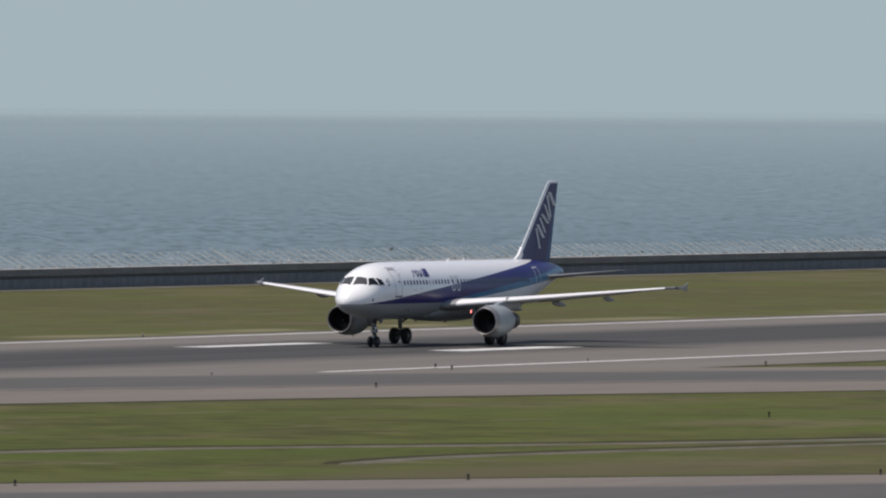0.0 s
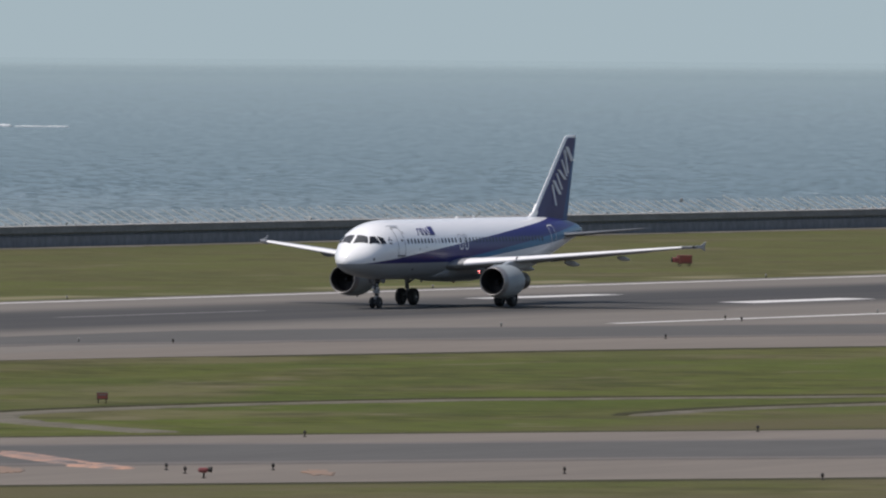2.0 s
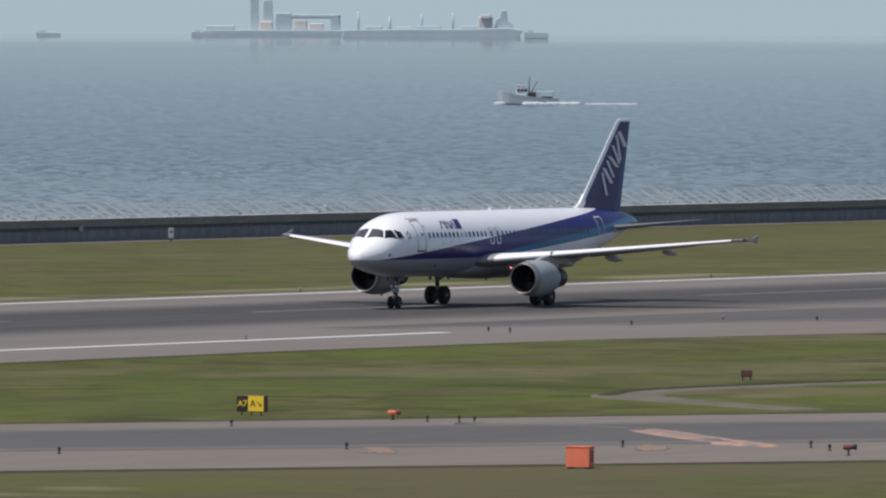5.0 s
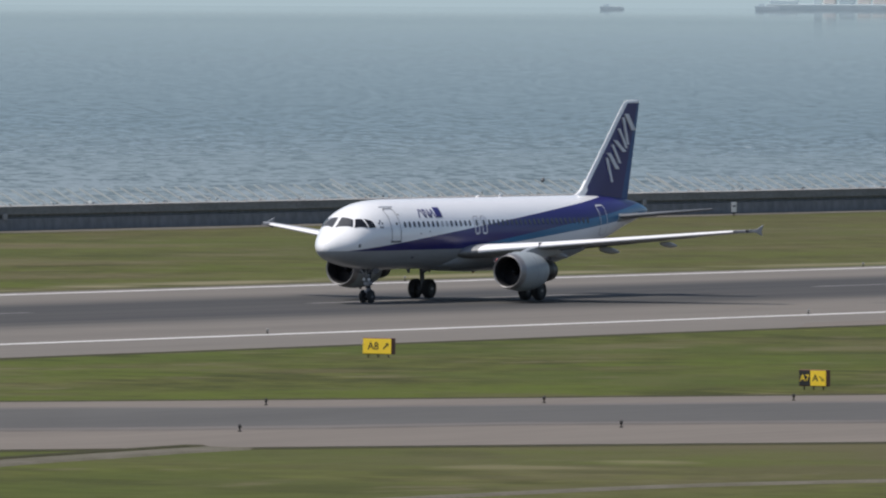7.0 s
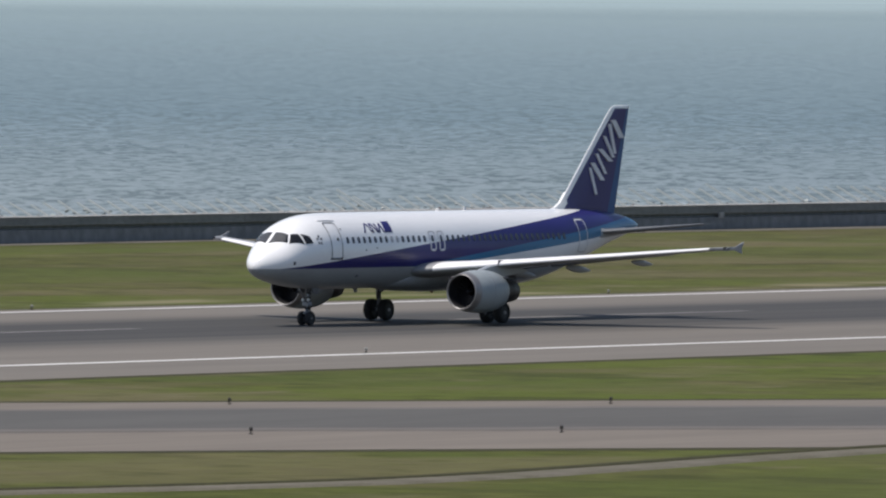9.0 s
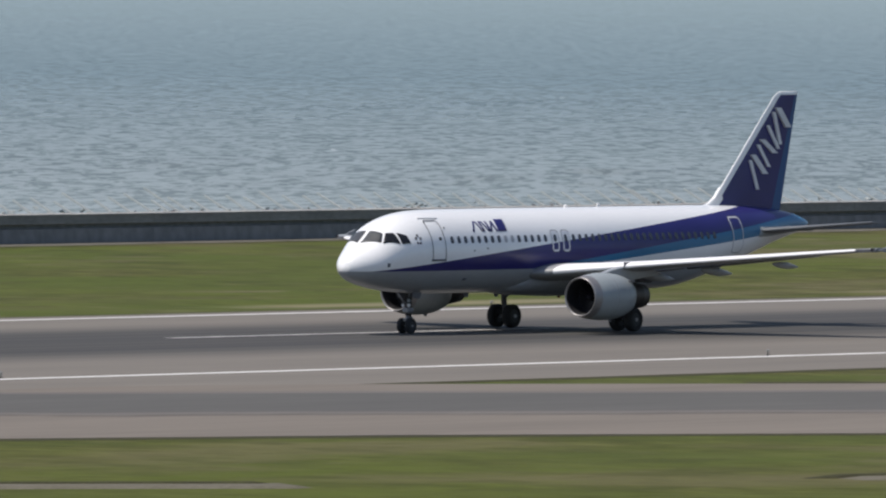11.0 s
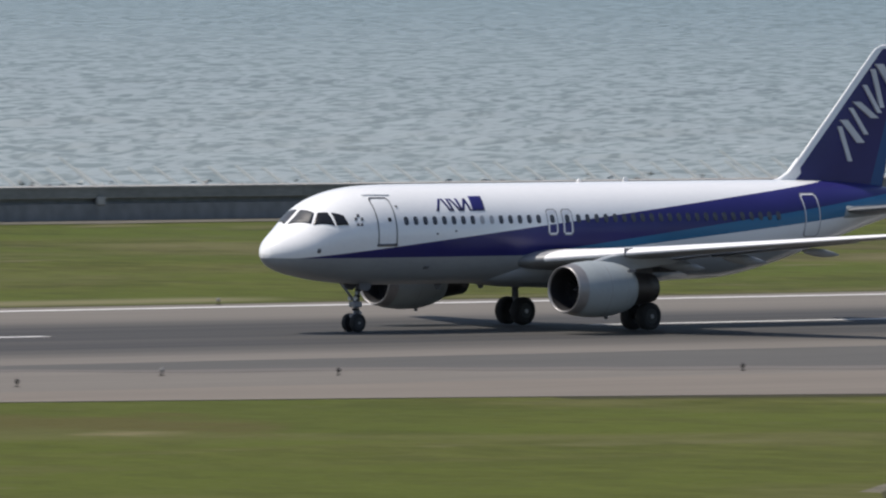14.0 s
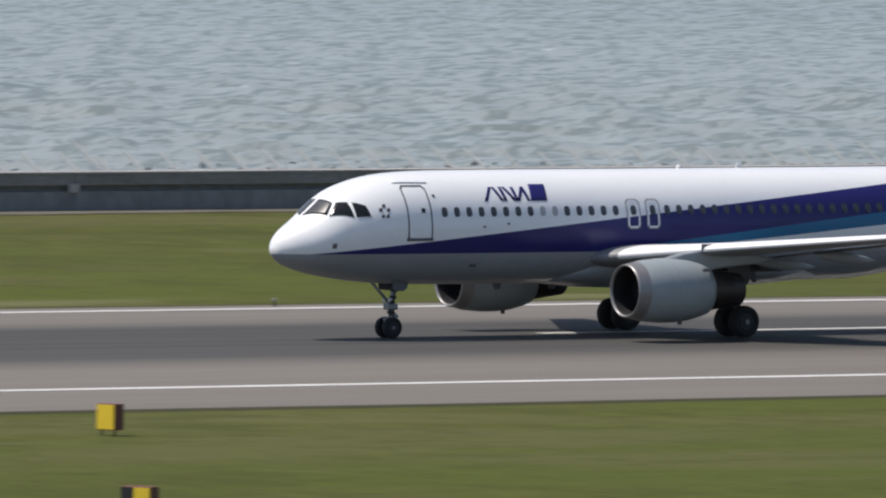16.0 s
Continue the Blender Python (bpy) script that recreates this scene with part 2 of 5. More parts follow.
        n = nt.nodes.new("ShaderNodeTexNoise")
        n.inputs["Scale"].default_value, n.inputs["Detail"].default_value = 1.0, 2
        nt.links.new(mp.outputs[0], n.inputs["Vector"])
        waves.append(n)
        mul = nt.nodes.new("ShaderNodeMath")
        mul.operation = "MULTIPLY_ADD"
        mul.inputs[1].default_value = amount
        nt.links.new(n.outputs[0], mul.inputs[0])
        if height:
            nt.links.new(height, mul.inputs[2])
        height = mul.outputs[0]
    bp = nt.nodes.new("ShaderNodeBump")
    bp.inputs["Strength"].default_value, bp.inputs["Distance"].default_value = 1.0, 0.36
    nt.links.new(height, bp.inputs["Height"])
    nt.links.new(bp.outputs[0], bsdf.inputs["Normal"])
    # ripples and roughness fade with distance, lightening far water to imitate haze
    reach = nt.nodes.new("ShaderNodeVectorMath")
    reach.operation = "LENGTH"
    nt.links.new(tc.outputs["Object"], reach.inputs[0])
    far_fade = nt.nodes.new("ShaderNodeMapRange")
    far_fade.inputs[1].default_value, far_fade.inputs[2].default_value = 1150, 4300
    far_fade.inputs[3].default_value, far_fade.inputs[4].default_value = 1.0, 0.09
    nt.links.new(reach.outputs["Value"], far_fade.inputs[0])
    # mirror-smooth rim, so the horizon blends into the sky as haze would
    horizon_fade = nt.nodes.new("ShaderNodeMapRange")
    horizon_fade.interpolation_type = "SMOOTHSTEP"
    horizon_fade.inputs[1].default_value, horizon_fade.inputs[2].default_value = 4400, 4950
    horizon_fade.inputs[3].default_value, horizon_fade.inputs[4].default_value = 1.0, 0.0
    nt.links.new(reach.outputs["Value"], horizon_fade.inputs[0])
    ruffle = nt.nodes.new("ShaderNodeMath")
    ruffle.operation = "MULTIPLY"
    nt.links.new(far_fade.outputs[0], ruffle.inputs[0])
    nt.links.new(horizon_fade.outputs[0], ruffle.inputs[1])
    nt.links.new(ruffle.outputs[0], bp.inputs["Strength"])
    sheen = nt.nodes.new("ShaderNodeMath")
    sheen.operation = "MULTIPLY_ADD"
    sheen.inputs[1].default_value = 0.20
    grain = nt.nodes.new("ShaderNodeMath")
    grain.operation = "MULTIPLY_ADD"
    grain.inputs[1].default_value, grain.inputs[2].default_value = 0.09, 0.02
    nt.links.new(horizon_fade.outputs[0], grain.inputs[0])
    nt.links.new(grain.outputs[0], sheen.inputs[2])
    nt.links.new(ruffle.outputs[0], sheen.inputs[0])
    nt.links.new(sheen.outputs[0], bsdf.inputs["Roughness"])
    # crests and troughs, one to two metres long, their shading painted by noise
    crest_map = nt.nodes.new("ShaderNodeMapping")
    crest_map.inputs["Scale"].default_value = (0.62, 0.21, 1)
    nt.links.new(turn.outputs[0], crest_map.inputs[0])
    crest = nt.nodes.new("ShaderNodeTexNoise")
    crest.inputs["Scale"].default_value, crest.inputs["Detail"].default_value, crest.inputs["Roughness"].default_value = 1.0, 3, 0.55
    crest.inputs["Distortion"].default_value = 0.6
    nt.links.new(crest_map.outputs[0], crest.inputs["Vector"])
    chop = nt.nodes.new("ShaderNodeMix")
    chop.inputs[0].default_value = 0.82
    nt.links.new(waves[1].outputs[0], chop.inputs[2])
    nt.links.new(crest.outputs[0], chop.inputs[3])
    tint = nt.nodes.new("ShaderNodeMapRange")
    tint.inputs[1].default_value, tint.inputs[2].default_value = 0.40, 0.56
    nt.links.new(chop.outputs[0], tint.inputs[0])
    # far tint evened and paled with distance, haze put into the base colour
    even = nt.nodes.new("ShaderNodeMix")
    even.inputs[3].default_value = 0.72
    haze_reach = nt.nodes.new("ShaderNodeMapRange")
    haze_reach.inputs[1].default_value, haze_reach.inputs[2].default_value, haze_reach.inputs[4].default_value = 1500, 2900, 0.85
    nt.links.new(reach.outputs["Value"], haze_reach.inputs[0])
    nt.links.new(haze_reach.outputs[0], even.inputs[0])
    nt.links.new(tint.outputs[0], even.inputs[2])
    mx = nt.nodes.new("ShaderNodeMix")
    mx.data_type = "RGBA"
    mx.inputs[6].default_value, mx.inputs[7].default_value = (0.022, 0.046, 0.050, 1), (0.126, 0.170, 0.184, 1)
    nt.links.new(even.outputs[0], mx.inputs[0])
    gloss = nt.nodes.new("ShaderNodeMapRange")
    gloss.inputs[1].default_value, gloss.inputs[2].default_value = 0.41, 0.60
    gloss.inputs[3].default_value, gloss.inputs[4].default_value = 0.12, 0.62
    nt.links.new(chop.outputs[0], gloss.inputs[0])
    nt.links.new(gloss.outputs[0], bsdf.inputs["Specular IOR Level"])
    cap = nt.nodes.new("ShaderNodeMapRange")
    cap.inputs[1].default_value, cap.inputs[2].default_value = 0.74, 0.80
    nt.links.new(waves[1].outputs[0], cap.inputs[0])
    mx2 = nt.nodes.new("ShaderNodeMix")
    mx2.data_type = "RGBA"
    mx2.inputs[7].default_value = (0.62, 0.66, 0.66, 1)
    nt.links.new(cap.outputs[0], mx2.inputs[0])
    # base colour paled towards the near end, in place of brighter sky reflection
    along = nt.nodes.new("ShaderNodeSeparateXYZ")
    nt.links.new(tc.outputs["Object"], along.inputs[0])
    bright_end = nt.nodes.new("ShaderNodeMapRange")
    bright_end.inputs[1].default_value, bright_end.inputs[2].default_value = 1800, 760
    bright_end.inputs[4].default_value = 0.74
    nt.links.new(along.outputs[0], bright_end.inputs[0])
    mx3 = nt.nodes.new("ShaderNodeMix")
    mx3.data_type = "RGBA"
    mx3.inputs[7].default_value = (0.34, 0.37, 0.35, 1)
    nt.links.new(bright_end.outputs[0], mx3.inputs[0])
    nt.links.new(mx.outputs[2], mx3.inputs[6])
    nt.links.new(mx3.outputs[2], mx2.inputs[6])
    nt.links.new(mx2.outputs[2], bsdf.inputs["Base Color"])
    # wave faces reflecting less sky, painted as noise patches of plain water colour
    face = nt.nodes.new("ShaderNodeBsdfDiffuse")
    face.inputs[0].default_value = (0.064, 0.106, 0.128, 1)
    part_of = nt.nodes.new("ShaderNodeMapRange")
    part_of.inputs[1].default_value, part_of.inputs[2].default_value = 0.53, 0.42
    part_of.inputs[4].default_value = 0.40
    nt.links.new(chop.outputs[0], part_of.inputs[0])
    nearer = nt.nodes.new("ShaderNodeMath")
    nearer.operation = "MULTIPLY"
    nt.links.new(part_of.outputs[0], nearer.inputs[0])
    nt.links.new(far_fade.outputs[0], nearer.inputs[1])
    blend = nt.nodes.new("ShaderNodeMixShader")
    nt.links.new(nearer.outputs[0], blend.inputs[0])
    nt.links.new(bsdf.outputs[0], blend.inputs[1])
    nt.links.new(face.outputs[0], blend.inputs[2])
    nt.links.new(blend.outputs[0], nt.nodes["Material Output"].inputs[0])
    return m


def glowing(name, color, strength):
    m = material(name, color, 0.3)
    b = m.node_tree.nodes["Principled BSDF"]
    b.inputs["Emission Color"].default_value, b.inputs["Emission Strength"].default_value = (*color, 1), strength
    return m


TURF = grass_material()
RUNWAY = runway_material()
SEA = sea_material()
TAXI_DARK = material("taxiway_asphalt", (0.098, 0.095, 0.087), 0.85, other=(0.082, 0.079, 0.073), scale=1, stretch=(0.02, 0.15, 1), fine=0.08, fine_scale=8, spec=0.3)
SHOULDER = material("shoulder_asphalt", (0.182, 0.160, 0.135), 0.9, other=(0.150, 0.132, 0.112), scale=1, stretch=(0.015, 0.2, 1), fine=0.08, fine_scale=8, bump=0.2, bump_scale=20, spec=0.25)
PATH = material("gravel_path", (0.158, 0.146, 0.120), 0.95, other=(0.100, 0.094, 0.066), scale=0.35, fine=0.15, fine_scale=6, spec=0.1)
PAINT = material("marking_paint", (0.70, 0.70, 0.68), 0.75, other=(0.50, 0.49, 0.47), scale=0.25, stretch=(1, 3, 1), mix=0.7, fine=0.1, fine_scale=5)
WORN_PAINT = material("worn_paint", (0.52, 0.51, 0.49), 0.8, other=(0.24, 0.23, 0.23), scale=0.3, stretch=(1, 5, 1), mix=0.5, fine=0.1, fine_scale=5)
ORANGE_PAINT = material("orange_paint", (0.40, 0.235, 0.165), 0.8, other=(0.170, 0.145, 0.130), scale=0.75, mix=0.22, fine=0.15, fine_scale=4)
FADED_ORANGE = material("faded_orange_paint", (0.25, 0.150, 0.092), 0.85, other=(0.176, 0.150, 0.126), scale=0.5, mix=0.45)
CONCRETE = material("seawall_concrete", (0.232, 0.234, 0.236), 0.9, other=(0.185, 0.189, 0.194), scale=0.5, stretch=(0.6, 1, 0.35), mix=0.5, fine=0.16, fine_scale=3, bump=0.3, bump_scale=8, spec=0.2)
PARAPET = material("parapet_concrete", (0.262, 0.258, 0.246), 0.9, other=(0.200, 0.196, 0.186), scale=0.4, stretch=(0.5, 1, 1.5), mix=0.5, fine=0.14, fine_scale=3, bump=0.3, bump_scale=8, spec=0.2)
CAP = material("coping_concrete", (0.42, 0.41, 0.39), 0.9, other=(0.30, 0.29, 0.28), scale=0.4, fine=0.1, fine_scale=4)
RIB = material("pale_concrete", (0.38, 0.405, 0.40), 0.9, other=(0.27, 0.30, 0.30), scale=0.3, fine=0.1, fine_scale=5)
GRAVEL = material("gravel", (0.150, 0.137, 0.113), 0.95, other=(0.090, 0.086, 0.064), scale=0.3, stretch=(0.2, 1, 1), fine=0.2, fine_scale=3)
WHITE = material("white_gloss_paint", (0.88, 0.89, 0.89), 0.26, other=(0.85, 0.86, 0.862), scale=0.6, fine=0.015, fine_scale=6, coat=0.4)
GREY = material("grey_belly_paint", (0.315, 0.340, 0.360), 0.36, other=(0.275, 0.298, 0.318), scale=0.7, stretch=(0.4, 1, 1), fine=0.04, fine_scale=6, coat=0.2)
NAVY = material("deep_blue_paint", (0.026, 0.025, 0.150), 0.32, other=(0.020, 0.019, 0.120), scale=0.5, coat=0.1, spec=0.3)
SKYBLUE = material("mid_blue_paint", (0.020, 0.165, 0.320), 0.32, other=(0.018, 0.145, 0.290), scale=0.5, coat=0.1, spec=0.3)
WING = material("wing_grey_paint", (0.27, 0.28, 0.29), 0.45, other=(0.24, 0.25, 0.26), scale=0.8, fine=0.04, fine_scale=5)
SLAT = material("bright_slat", (0.86, 0.86, 0.86), 0.45, metal=0.0, other=(0.8, 0.8, 0.81), scale=1.0)
NACELLE = material("nacelle_grey_paint", (0.300, 0.338, 0.352), 0.45, other=(0.27, 0.304, 0.318), scale=0.9, fine=0.03, fine_scale=6)
LIP = material("polished_lip", (0.24, 0.235, 0.235), 0.42, metal=0.5, other=(0.30, 0.295, 0.295), scale=2)
HOT = material("burnt_metal", (0.055, 0.050, 0.047), 0.5, metal=0.8, other=(0.07, 0.06, 0.055), scale=3)
# near-black carries the shade of hollows: inlet duct, vent holes, wheel bay
DARK = material("cavity_shade", (0.012, 0.012, 0.014), 0.6, other=(0.02, 0.02, 0.022), scale=4)
FAN = material("fan_blade_metal", (0.06, 0.06, 0.065), 0.4, metal=0.6, other=(0.04, 0.04, 0.045), scale=5)
CABIN_GLASS = material("cabin_window_glass", (0.10, 0.105, 0.118), 0.2, other=(0.05, 0.053, 0.062), scale=4, spec=0.4)
# sky reflection put into the windscreen as a lighter grey than the side panes
WINDSCREEN = material("sky_greyed_glass", (0.075, 0.080, 0.086), 0.3, other=(0.06, 0.063, 0.068), scale=4, spec=0.3)
GLASS = material("dark_window_glass", (0.012, 0.013, 0.016), 0.12, other=(0.02, 0.021, 0.024), scale=4, spec=0.4)
SHADE = material("window_shade", (0.42, 0.43, 0.45), 0.5, scale=4)
LINE = material("seam_grey", (0.13, 0.135, 0.15), 0.5, scale=4)
# grey darkened to carry the shade beneath the wing
SHADED_GREY = material("shaded_grey_paint", (0.050, 0.050, 0.054), 0.6, other=(0.085, 0.082, 0.082), scale=2.5, mix=0.4)
STAB = material("tailplane_grey_paint", (0.185, 0.195, 0.205), 0.5, other=(0.15, 0.16, 0.17), scale=0.9, fine=0.05, fine_scale=5)
SEAL = material("door_seal_grey", (0.22, 0.225, 0.25), 0.6, scale=4)
FIN_BLUE = material("fin_edge_blue", (0.020, 0.090, 0.240), 0.36, other=(0.018, 0.080, 0.215), scale=0.5, spec=0.3)
FAINT_PAINT = material("rubbed_paint", (0.27, 0.26, 0.255), 0.85, other=(0.115, 0.11, 0.105), scale=0.3, stretch=(1, 5, 1), mix=0.5)
PALE_LINE = material("pale_outline", (0.84, 0.85, 0.88), 0.5, scale=4)
FRINGE = material("dark_edge_fringe", (0.040, 0.038, 0.022), 0.95, other=(0.055, 0.055, 0.026), scale=0.8, fine=0.2, fine_scale=5, spec=0.1)
TYRE = material("tyre_rubber", (0.017, 0.017, 0.018), 0.8, other=(0.026, 0.025, 0.025), scale=3, fine=0.1, fine_scale=20)
HUB = material("wheel_hub", (0.045, 0.045, 0.05), 0.55, metal=0.3, other=(0.03, 0.03, 0.03), scale=6)
STRUT = material("gear_steel", (0.30, 0.31, 0.33), 0.35, metal=0.4, other=(0.18, 0.18, 0.19), scale=5)
BEACON = glowing("lamp_glass", (1.0, 0.20, 0.19), 13.0)
YELLOW = material("sign_yellow", (0.80, 0.56, 0.030), 0.5, other=(0.70, 0.49, 0.03), scale=2)
BLACK = material("sign_black", (0.012, 0.012, 0.013), 0.5, other=(0.02, 0.02, 0.02), scale=2)
SIGN_WHITE = material("sign_white", (0.7, 0.7, 0.7), 0.5, scale=2)
RUST = material("sign_back_brown", (0.17, 0.055, 0.040), 0.6, other=(0.12, 0.045, 0.035), scale=2)
RED = material("sign_red", (0.26, 0.040, 0.030), 0.5, other=(0.21, 0.035, 0.028), scale=2)
ORANGE = material("orange_paintwork", (0.80, 0.200, 0.105), 0.6, other=(0.70, 0.17, 0.09), scale=1.5)
SCRAPE = material("scraped_dirt", (0.085, 0.090, 0.098), 0.6, other=(0.055, 0.058, 0.064), scale=8)
METAL = material("dark_housing", (0.028, 0.024, 0.021), 0.6, other=(0.020, 0.018, 0.016), scale=6)
POLE = material("galvanised_pole", (0.205, 0.228, 0.258), 0.55, metal=0.0, other=(0.135, 0.152, 0.176), scale=2.2, stretch=(1, 1, 0.6), mix=0.5, fine=0.06, fine_scale=14, bump=0.15, bump_scale=20)
HULL = material("boat_hull_paint", (0.40, 0.45, 0.48), 0.5, other=(0.33, 0.38, 0.41), scale=0.6)
CABIN = material("boat_white", (0.80, 0.81, 0.81), 0.5, scale=0.6)
FOAM = material("white_foam", (0.62, 0.65, 0.67), 0.9, other=(0.45, 0.5, 0.53), scale=0.7)
# distance haze is mixed into the base colour of ship and works
FAR_BLUE = material("haze_tinted_steel", (0.44, 0.525, 0.555), 0.8, other=(0.475, 0.555, 0.58), scale=0.25, mix=0.3)
FAR_PALE = material("haze_tinted_superstructure", (0.66, 0.62, 0.58), 0.8, other=(0.60, 0.575, 0.55), scale=0.1)
LANE_EDGE = material("lane_margin_asphalt", (0.138, 0.126, 0.114), 0.88, other=(0.114, 0.105, 0.096), scale=1, stretch=(0.02, 0.15, 1), fine=0.08, fine_scale=8, spec=0.3)
LENS = material("dull_lens", (0.24, 0.24, 0.23), 0.5, scale=4)
GUARD_RED = material("guard_red", (0.20, 0.050, 0.050), 0.6, other=(0.15, 0.040, 0.042), scale=4)
PERCH = material("dot_grey", (0.10, 0.105, 0.11), 0.8, other=(0.16, 0.165, 0.17), scale=5)
DARK_STONE = material("dark_stone", (0.13, 0.125, 0.12), 0.7, other=(0.19, 0.185, 0.18), scale=2)


# ---- mesh helpers ----
def part(name, bm, mats, parent=None, label="", smooth=False):
    me = bpy.data.meshes.new(name)
    bm.to_mesh(me)
    bm.free()
    for m in (mats if isinstance(mats, (list, tuple)) else [mats]):
        me.materials.append(m)
    if smooth:
        me.polygons.foreach_set("use_smooth", [True] * len(me.polygons))
    ob = new(name, me)
    ob.parent = parent
    if label:
        ob["label"] = label
    return ob


def again(name, source, parent, m):
    ob = new(name, source.data)
    ob.parent, ob.matrix_basis = parent, m
    return ob


def add_box(bm, lo, hi, bevel=0.0, mat=0):
    g = bmesh.ops.create_cube(bm, size=1)["verts"]
    for v in g:
        v.co = Vector([(lo[i], hi[i])[v.co[i] > 0] for i in range(3)])
    faces = list({f for v in g for f in v.link_faces})
    for f in faces:
        f.material_index = mat
    if bevel > 0:
        edges = list({e for f in faces for e in f.edges})
        bmesh.ops.bevel(bm, geom=edges, offset=bevel, segments=2, profile=0.5, affect="EDGES", clamp_overlap=True)


def box(lo, hi, bevel=0.0):
    bm = bmesh.new()
    add_box(bm, lo, hi, bevel)
    return bm


def add_rod(bm, a, b, r0, r1=None, n=10, mat=0):
    a, b = Vector(a), Vector(b)
    r1 = r0 if r1 is None else r1
    q = (b - a).to_track_quat("Z", "Y").to_matrix()
    ring = []
    for p, r in ((a, r0), (b, r1)):
        ring.append([bm.verts.new(p + q @ Vector((r * math.cos(k * math.tau / n), r * math.sin(k * math.tau / n), 0))) for k in range(n)])
    for k in range(n):
        f = bm.faces.new((ring[0][k], ring[0][(k + 1) % n], ring[1][(k + 1) % n], ring[1][k]))
        f.smooth, f.material_index = True, mat
    for f in (bm.faces.new(ring[0][::-1]), bm.faces.new(ring[1])):
        f.material_index = mat


def rod(a, b, r0, r1=None, n=10):
    bm = bmesh.new()
    add_rod(bm, a, b, r0, r1, n)
    return bm


def spin(profile, axis="x", n=40, mats=None, closed=True):
    """A body of revolution about an axis through the origin, from (along, radius) pairs."""
    bm = bmesh.new()
    rings = []
    for s, r in profile:
        ring = []
        for k in range(n):
            c, d = r * math.cos(k * math.tau / n), r * math.sin(k * math.tau / n)
            ring.append(bm.verts.new((s, c, d) if axis == "x" else (c, s, d) if axis == "y" else (c, d, s)))
        rings.append(ring)
    for i in range(len(rings) - 1):
        for k in range(n):
            f = bm.faces.new((rings[i][k], rings[i][(k + 1) % n], rings[i + 1][(k + 1) % n], rings[i + 1][k]))
            f.smooth = True
            f.material_index = mats[i] if mats else 0
    for ring in (rings[0], rings[-1]) if closed else ():
        bm.faces.new(ring)
    bmesh.ops.remove_doubles(bm, verts=bm.verts, dist=1e-5)
    bmesh.ops.recalc_face_normals(bm, faces=bm.faces)
    return bm


def prism(outline, axis, lo, hi, bevel=0.0):
    """A flat outline of 2D points pushed out along an axis (x: points are y, z; y: x, z; z: x, y)."""
    bm = bmesh.new()

    def at(p, d):
        return {"x": (d, p[0], p[1]), "y": (p[0], d, p[1]), "z": (p[0], p[1], d)}[axis]

    a = [bm.verts.new(at(p, lo)) for p in outline]
    b = [bm.verts.new(at(p, hi)) for p in outline]
    n = len(outline)
    bm.faces.new(a)
    bm.faces.new(b[::-1])
    for k in range(n):
        bm.faces.new((a[k], b[k], b[(k + 1) % n], a[(k + 1) % n]))
    bmesh.ops.recalc_face_normals(bm, faces=bm.faces)
    if bevel:
        bmesh.ops.bevel(bm, geom=list(bm.edges), offset=bevel, segments=1, affect="EDGES", clamp_overlap=True)
    return bm


def ribbon(points, width, z, thick=0.05):
    """A flat strip along a smooth line through the points, with a depth."""
    pts = [Vector((*p, 0)) for p in points]
    fine = []
    for i in range(len(pts) - 1):
        p0, p1, p2, p3 = pts[max(i - 1, 0)], pts[i], pts[i + 1], pts[min(i + 2, len(pts) - 1)]
        for k in range(8):
            u = k / 8
            fine.append(0.5 * (2 * p1 + (p2 - p0) * u + (2 * p0 - 5 * p1 + 4 * p2 - p3) * u * u + (3 * p1 - p0 - 3 * p2 + p3) * u ** 3))
    fine.append(pts[-1])
    bm = bmesh.new()
    last = None
    for i, p in enumerate(fine):
        way = (fine[min(i + 1, len(fine) - 1)] - fine[max(i - 1, 0)]).normalized()
        end = i in (0, len(fine) - 1)
        drop = 0.14 if end else 0.0
        side = Vector((-way.y, way.x, 0)) * width * (0.3 if end else 0.5) * (1 + 0.18 * noise.noise(p * 0.15))
        row = [bm.verts.new(p + side * s + Vector((0, 0, h - drop))) for s, h in ((1 + 0.7 / width, z - thick), (1, z), (-1, z), (-1 - 0.7 / width, z - thick))]
        if last:
            for k in range(3):
                bm.faces.new((last[k], row[k], row[k + 1], last[k + 1]))
        last = row
    bmesh.ops.recalc_face_normals(bm, faces=bm.faces)
    return bm


def sheet(outline, z, thick=0.05):
    return prism(outline, "z", z - thick, z)


# ---- ground, runway, taxiways ----
LAND, DECK = -0.205, -0.19  # turf and pavement levels; the runway is crowned
EDGE_NEAR, EDGE_FAR = 389.4, 466.5


def make_ground():
    bm = bmesh.new()
    xs = [-1500, -600, -200] + list(range(0, 1500, 60)) + [1700, 2200]
    ys = [-400, -100, 60, 180] + list(range(240, 575, 24)) + [574.0]
    grid = [[bm.verts.new((x, y, LAND + (0.02 * noise.noise(Vector((x * 0.02, y * 0.05, 0))) if 200 < y < 385 or 470 < y < 570 else 0) - 0.012)) for y in ys] for x in xs]
    for i in range(len(xs) - 1):
        for j in range(len(ys) - 1):
            bm.faces.new((grid[i][j], grid[i + 1][j], grid[i + 1][j + 1], grid[i][j + 1]))
    tagged(part("ground", bm, TURF, smooth=True), "olive green mown airfield grass with straw streaks", "grass", kind="structure")


def make_runway():
    bm = bmesh.new()
    section = [(EDGE_NEAR - 0.9, LAND - 0.1), (EDGE_NEAR + 0.02, DECK - 0.01), (AXIS_Y - 30, -0.17), (AXIS_Y, 0.0),
               (AXIS_Y + 30, -0.17), (EDGE_FAR - 0.02, -0.185), (EDGE_FAR, LAND - 0.1)]
